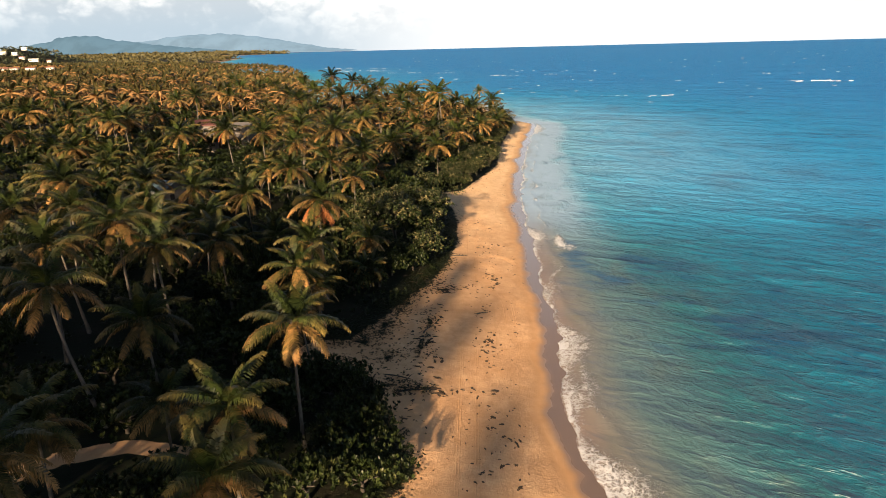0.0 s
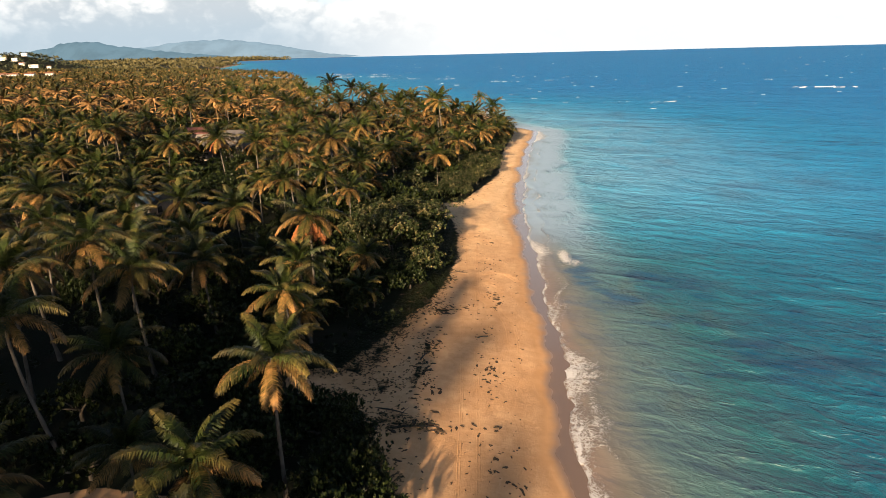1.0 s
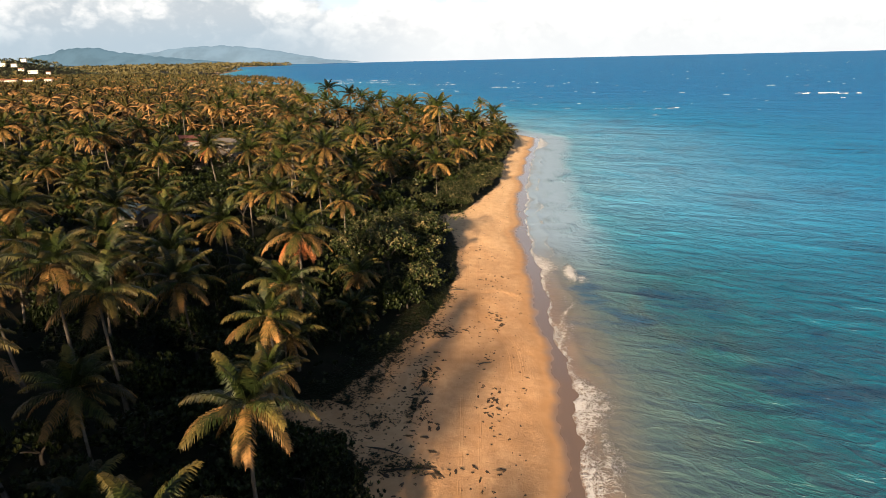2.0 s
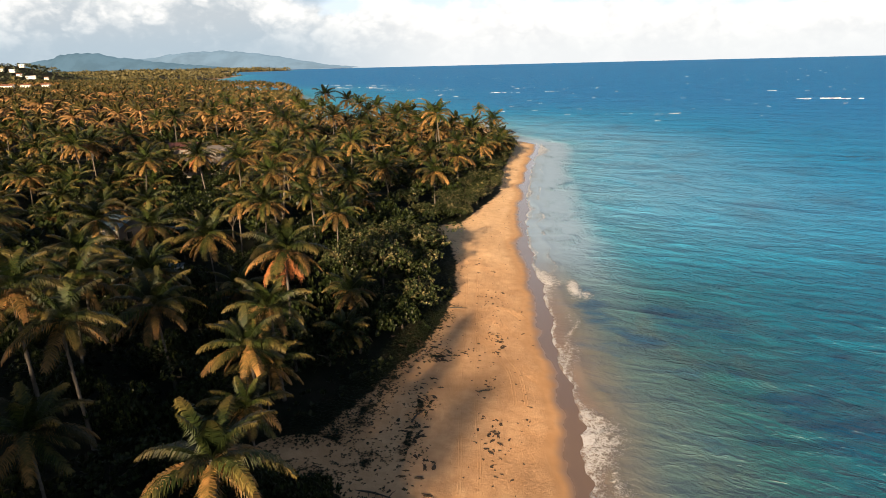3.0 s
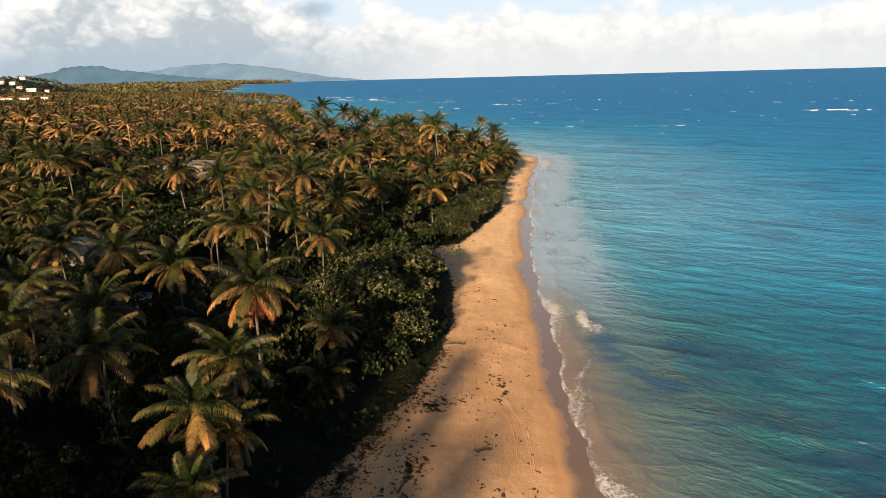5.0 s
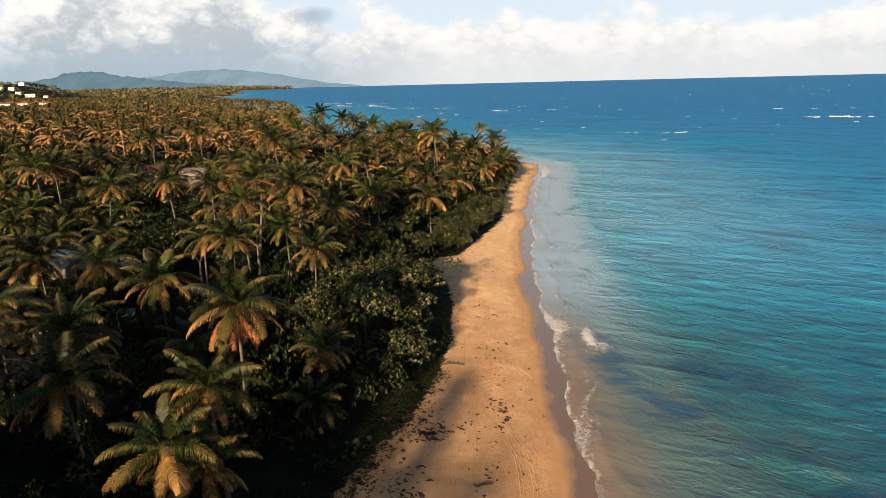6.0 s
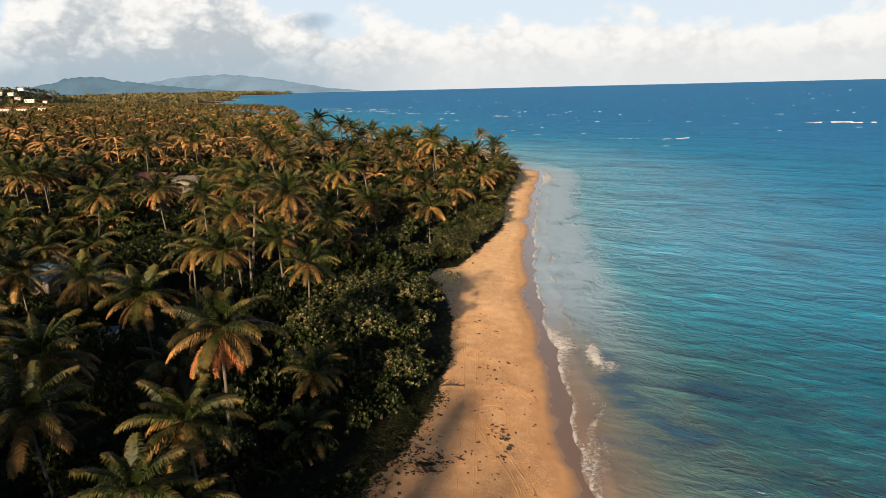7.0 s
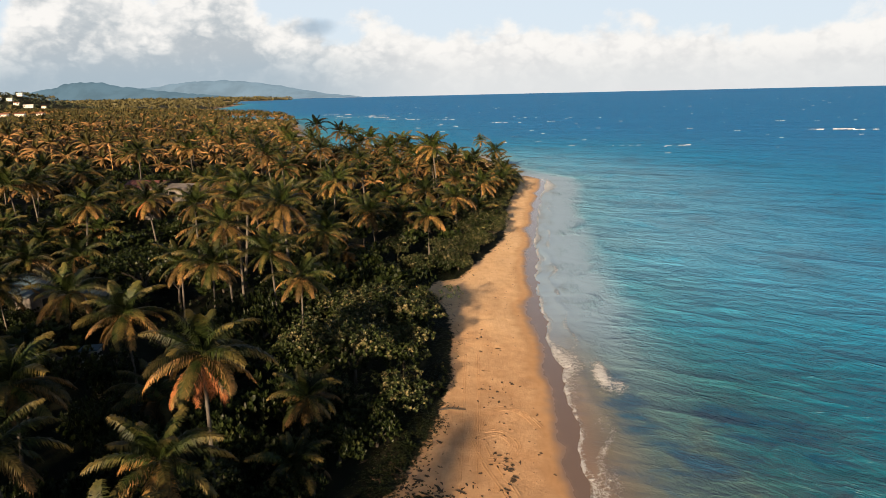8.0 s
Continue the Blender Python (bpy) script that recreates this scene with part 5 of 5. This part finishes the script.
for x, y, w, d, st, roof_mat, text in [(-801, 1080, 8, 6, 1, PLASTER, "white villa with a flat pale roof on the hill"), (-820, 1076, 11, 6, 1, PLASTER, "white villa among trees on the hill"), (-781, 1068, 8, 6, 1, CLAYROOF, "white cottage with a clay roof on the hill"),
                                      (-760, 1066, 14, 6, 1, PLASTER, "long white villa on the slope of the hill"), (-740, 1075, 6, 5, 1, CLAYROOF, "small white house at the foot of the hill"), (-806, 1112, 8, 6, 1, PLASTER, "white villa on top of the hill")]:
    house(x, y, 20, w, d, st, PLASTER, roof_mat, text, 1.0, "x", group="houses on the hill", base=float(height(x, y) + hill(np.array(x), np.array(y))) + 1.4)
for x, y, w in [(-600, 800, 14), (-580, 806, 10), (-560, 815, 8), (-618, 812, 12)]:
    house(x, y, 25, w, 9, 2, PLASTER, CLAYROOF, "white two-storey house with a clay roof beyond the grove", 1.3, "x", group="white houses beyond the grove", base=9.5)

# a pale shed and a low wall in the yard
shed = tagged(new("shed"), "small pale shed in the shade behind palms", "shed")
shed.matrix_basis = pose(-42.8, 101.0, float(height(-42.8, 101.0)), 0, 0, 14)
solid("wall", [(-0.8, 0.8, -0.7, 0.7, -0.3, 2.1)], PLASTER, shed)
solid("roof", [(-0.95, 0.95, -0.85, 0.85, 2.1, 2.22)], BLUEROOF, shed)
solid("door", [(-0.35, 0.35, -0.74, -0.703, 0.05, 1.8)], GREYWALL, shed, "grey plank door")
yard = solid("garden_wall", [(-3.2, 3.2, -0.1, 0.1, -0.4, 1.0), (-3.3, -2.9, -0.18, 0.18, -0.4, 1.15), (2.9, 3.3, -0.18, 0.18, -0.4, 1.15)], GREYWALL)
yard.matrix_basis = pose(-47.4, 100.5, float(height(-47.4, 100.5)), 0, 0, 6)
tagged(yard, "low grey garden wall beside the pale shed", "garden wall")


# ---- what lies on the sand ----
def scrap(s, r, x, y, size, flat=0.22, long=1.0):
    """A ragged, low heap."""
    n = 11
    turn, stretch = r.uniform(0, 6.28), long * r.uniform(1.0, 1.7)
    ring = []
    for k in range(n):
        a = 6.283 * k / n
        q = size * r.uniform(0.22, 1.25)
        u, v = q * math.cos(a) * stretch, q * math.sin(a)
        ring.append((x + u * math.cos(turn) - v * math.sin(turn), y + u * math.sin(turn) + v * math.cos(turn)))
    xs, ys = np.array([p[0] for p in ring] + [x]), np.array([p[1] for p in ring] + [y])
    zs = height(xs, ys)
    low = [(a, b, c - 0.03) for a, b, c in zip(xs[:-1], ys[:-1], zs[:-1])]
    top = [((a + x) / 2 + r.normal(0, 0.08) * size, (b + y) / 2 + r.normal(0, 0.08) * size, c + size * flat * r.uniform(0.5, 1.2)) for a, b, c in zip(xs[:-1], ys[:-1], zs[:-1])]
    s.add(low + top + [(x, y, zs[-1] + size * flat * r.uniform(0.4, 1.0))], [(k, (k + 1) % n, n + (k + 1) % n, n + k) for k in range(n)] + [(n + k, n + (k + 1) % n, 2 * n) for k in range(n)])


r = np.random.default_rng(2024)
g = Shape()
for _ in range(60):                                     # heaps along the edge of the plants
    y = r.choice([r.normal(53, 5), r.normal(66, 6), r.normal(80, 6), r.normal(88, 3)])
    x = float(brush_at(y)) + abs(r.normal(0, 3.2)) + 0.5
    if 42 < y < 96 and x < 1.5:
        scrap(g, r, x, y, r.uniform(0.05, 0.20) * r.uniform(0.5, 1.1), 0.3, 1.6)
for cx, cy, n, sx, sy in [(-5.2, 58.6, 26, 2.6, 0.5), (-4.0, 58.0, 14, 0.6, 0.5), (-8.6, 57.6, 14, 1.4, 0.4), (-6.6, 69.5, 26, 0.9, 4.0), (-7.0, 75.5, 20, 1.1, 3.0), (-7.8, 83, 24, 1.6, 2.6), (-5.6, 84.5, 16, 1.3, 1.0), (-3.0, 85.5, 6, 1.0, 0.8),
                           (-5.8, 63.5, 20, 1.2, 2.4), (-8, 87, 18, 1.6, 1.0), (-6.5, 52, 14, 1.2, 2.0)]:
    for _ in range(n):
        scrap(g, r, r.normal(cx, sx), r.normal(cy, sy), r.uniform(0.08, 0.27), 0.3, 1.8)
for _ in range(210):                                     # wrack lines left by the tide
    y = r.uniform(42, 100)
    x = r.choice([0.2 + 0.5 * math.sin(y * 0.13), 2.6 + 0.4 * math.sin(y * 0.21), -1.6]) + r.normal(0, 0.55)
    scrap(g, r, x, y, r.uniform(0.03, 0.16), 0.35, 1.3)
for cx, cy, n in [(0.1, 69.5, 26), (0.2, 66, 14), (0.6, 87.5, 22), (-0.2, 90, 14), (0.8, 53.5, 12), (1.8, 50, 12), (0.6, 103.5, 8), (-1.6, 104, 8), (-1.4, 100, 8), (-2.0, 117, 6), (0.4, 47, 10)]:
    for _ in range(n):
        scrap(g, r, r.normal(cx, 0.7), r.normal(cy, 1.3), r.uniform(0.05, 0.24), 0.3, 1.5)
for _ in range(90):
    y = r.uniform(96, 200)
    scrap(g, r, r.uniform(float(brush_at(y)) + 1, 2.5), y, r.uniform(0.05, 0.15), 0.35, 1.3)
tagged(new("seaweed", g.mesh("seaweed", WEED)), "dark dried seaweed scattered over the sand", "seaweed", kind="stuff")


def driftwood(x, y, turn, length, label):
    g, r = Shape(), np.random.default_rng(int(abs(x * 11 + y)))
    z = float(height(x, y))
    pts = [(length * (u - 0.5), 0.25 * math.sin(3 * u) * length * 0.2, 0.07 + 0.05 * math.sin(5 * u)) for u in np.linspace(0, 1, 7)]
    g.tube(pts, [0.09, 0.085, 0.08, 0.07, 0.06, 0.045, 0.02], 6)
    for k in range(4):
        p = np.array(pts[2 + k])
        d = np.array([0.5, r.choice([-1, 1]) * r.uniform(0.5, 1.0), r.uniform(0.1, 0.4)]) * length * 0.22
        g.tube([tuple(p), tuple(p + d * 0.5 + (0, 0, 0.05)), tuple(p + d)], [0.04, 0.03, 0.012], 5)
    ob = new("driftwood", g.mesh("driftwood", WOOD, True))
    ob.matrix_basis = pose(x, y, z, 0, 0, turn)
    return tagged(ob, label, "driftwood", "driftwood on the beach")


driftwood(-6.6, 57.9, 8, 4.2, "dark dead branch half buried in the sand")
driftwood(-8.6, 60.2, -14, 3.2, "forked grey branch lying on the sand")
driftwood(-4.9, 97.8, 6, 2.6, "bleached branch beside the beach trees")
driftwood(-6.8, 71.5, 70, 2.4, "thin dead branch among dried seaweed")
driftwood(-1.0, 76.8, 25, 1.4, "small dark branch on open sand")


def track(points, label, gauge=1.5, wide=0.24, double=True, deep=1.0):
    """Wheel marks: a shallow strip with pushed-up rims for each wheel."""
    line = []
    n = len(points)
    for i in range(n - 1):
        p0, p1, p2, p3 = (np.array(points[max(0, min(n - 1, i + k))], float) for k in (-1, 0, 1, 2))
        for u in np.linspace(0, 1, 14, endpoint=False):
            line.append(0.5 * (2 * p1 + (p2 - p0) * u + (2 * p0 - 5 * p1 + 4 * p2 - p3) * u * u + (3 * p1 - p0 - 3 * p2 + p3) * u ** 3))
    line = np.array(line)
    way = np.gradient(line, axis=0)
    way /= np.linalg.norm(way, axis=1)[:, None]
    side = np.stack([-way[:, 1], way[:, 0]], 1)
    g = Shape()
    r = np.random.default_rng(int(abs(line[0, 0] * 17 + line[0, 1])))
    for s in ((-gauge / 2, gauge / 2) if double else (0,)):
        cross = [(-wide * 0.9, -0.02), (-wide * 0.55, 0.06), (-wide * 0.3, 0.0), (wide * 0.3, 0.0), (wide * 0.55, 0.06), (wide * 0.9, -0.02)]
        rows = []
        for o, dz in cross:
            q = line + side * (s + o)
            rows.append(np.stack([q[:, 0], q[:, 1], height(q[:, 0], q[:, 1]) + (dz * deep - 0.012) * r.uniform(0.3, 1.3, len(q))], 1))
        m = len(line)
        g.add(np.concatenate(rows), [(a * m + i, a * m + i + 1, (a + 1) * m + i + 1, (a + 1) * m + i) for a in range(5) for i in range(m - 1)])
    return tagged(new("tyre_track", g.mesh("tyre_track", SAND, True)), label, "tyre track", "wheel marks on the sand", "stuff")


track([(-2.3, 94.2), (-2.0, 97.0), (0.0, 98.9), (2.0, 98.2), (3.4, 95.8)], "curved wheel marks pressed into pale sand", 0.5, deep=1.15)
track([(-2.6, 93.0), (-0.6, 94.2), (1.0, 92.2), (0.0, 89.6), (-1.4, 89.4)], "looped wheel marks pressed into dry sand", 0.7, deep=1.25)
track([(-2.2, 92.5), (-1.2, 89.0), (0.6, 84.8), (2.0, 80.5), (2.4, 74.0)], "long wheel marks running down the beach", 1.0, deep=1.2)
track([(-3.6, 112), (-3.3, 104), (-3.0, 96), (-2.8, 86), (-2.6, 76), (-2.0, 66), (-1.6, 54), (-1.2, 42)], "faint straight wheel marks along the beach", 1.5, 0.2, deep=1.1)


# ---- white water out at sea ----
def whitecap(s, r, x, y, long, wide, turn):
    n = max(5, int(long / 0.9))
    c, si = math.cos(turn), math.sin(turn)
    rows = []
    for i in range(n + 1):
        u = (i / n - 0.5) * long
        w = wide * (0.25 + 0.75 * math.sin(math.pi * i / n)) * r.uniform(0.5, 1.3)
        b = r.normal(0, wide * 0.25)
        for v, z in ((-w, 0.0), (-w * 0.3, 0.22 * wide * r.uniform(0.5, 1.4)), (w * 0.35, 0.3 * wide * r.uniform(0.4, 1.3)), (w, 0.0)):
            rows.append((x + u * c - (v + b) * si, y + u * si + (v + b) * c, 0.12 + z))
    s.add(rows, [(4 * i + k, 4 * i + k + 1, 4 * i + k + 5, 4 * i + k + 4) for i in range(n) for k in range(3)])


g = Shape()
for x, y, long, wide in [(230, 506, 26, 2.4), (222, 512, 16, 1.4), (240, 500, 12, 1.6), (104, 745, 9, 1.5), (237, 626, 8, 1.6), (53, 690, 12, 1.0), (-1, 690, 16, 1.3), (8, 683, 7, 1.4), (95, 400, 18, 0.5), (70, 405, 10, 0.4),
                         (-215, 930, 14, 1.6), (-180, 900, 22, 1.8), (-150, 870, 20, 1.5), (-120, 800, 16, 1.3), (-100, 790, 12, 1.3), (-200, 880, 24, 1.2), (-60, 770, 16, 1.4), (-165, 960, 30, 1.2), (-240, 1010, 40, 1.4)]:
    for k in range(5):
        whitecap(g, r, x + r.normal(0, long * 0.35), y + r.normal(0, wide * 1.2), long * r.uniform(0.08, 0.32), wide * r.uniform(0.3, 1.0), r.normal(-0.05, 0.3))
for _ in range(130):
    y = math.exp(r.uniform(math.log(350), math.log(1800)))
    x = r.uniform(-0.2, 0.75) * y
    if inland(np.array([x]), np.array([y]))[0] < -25:
        whitecap(g, r, x, y, r.uniform(1.2, 4.5), r.uniform(0.25, 0.7) * (0.7 + y / 1200), r.normal(-0.1, 0.15))
tagged(new("whitecaps", g.mesh("whitecaps", FOAM, True)), "white breaking crests on the open sea", "white water", kind="stuff")
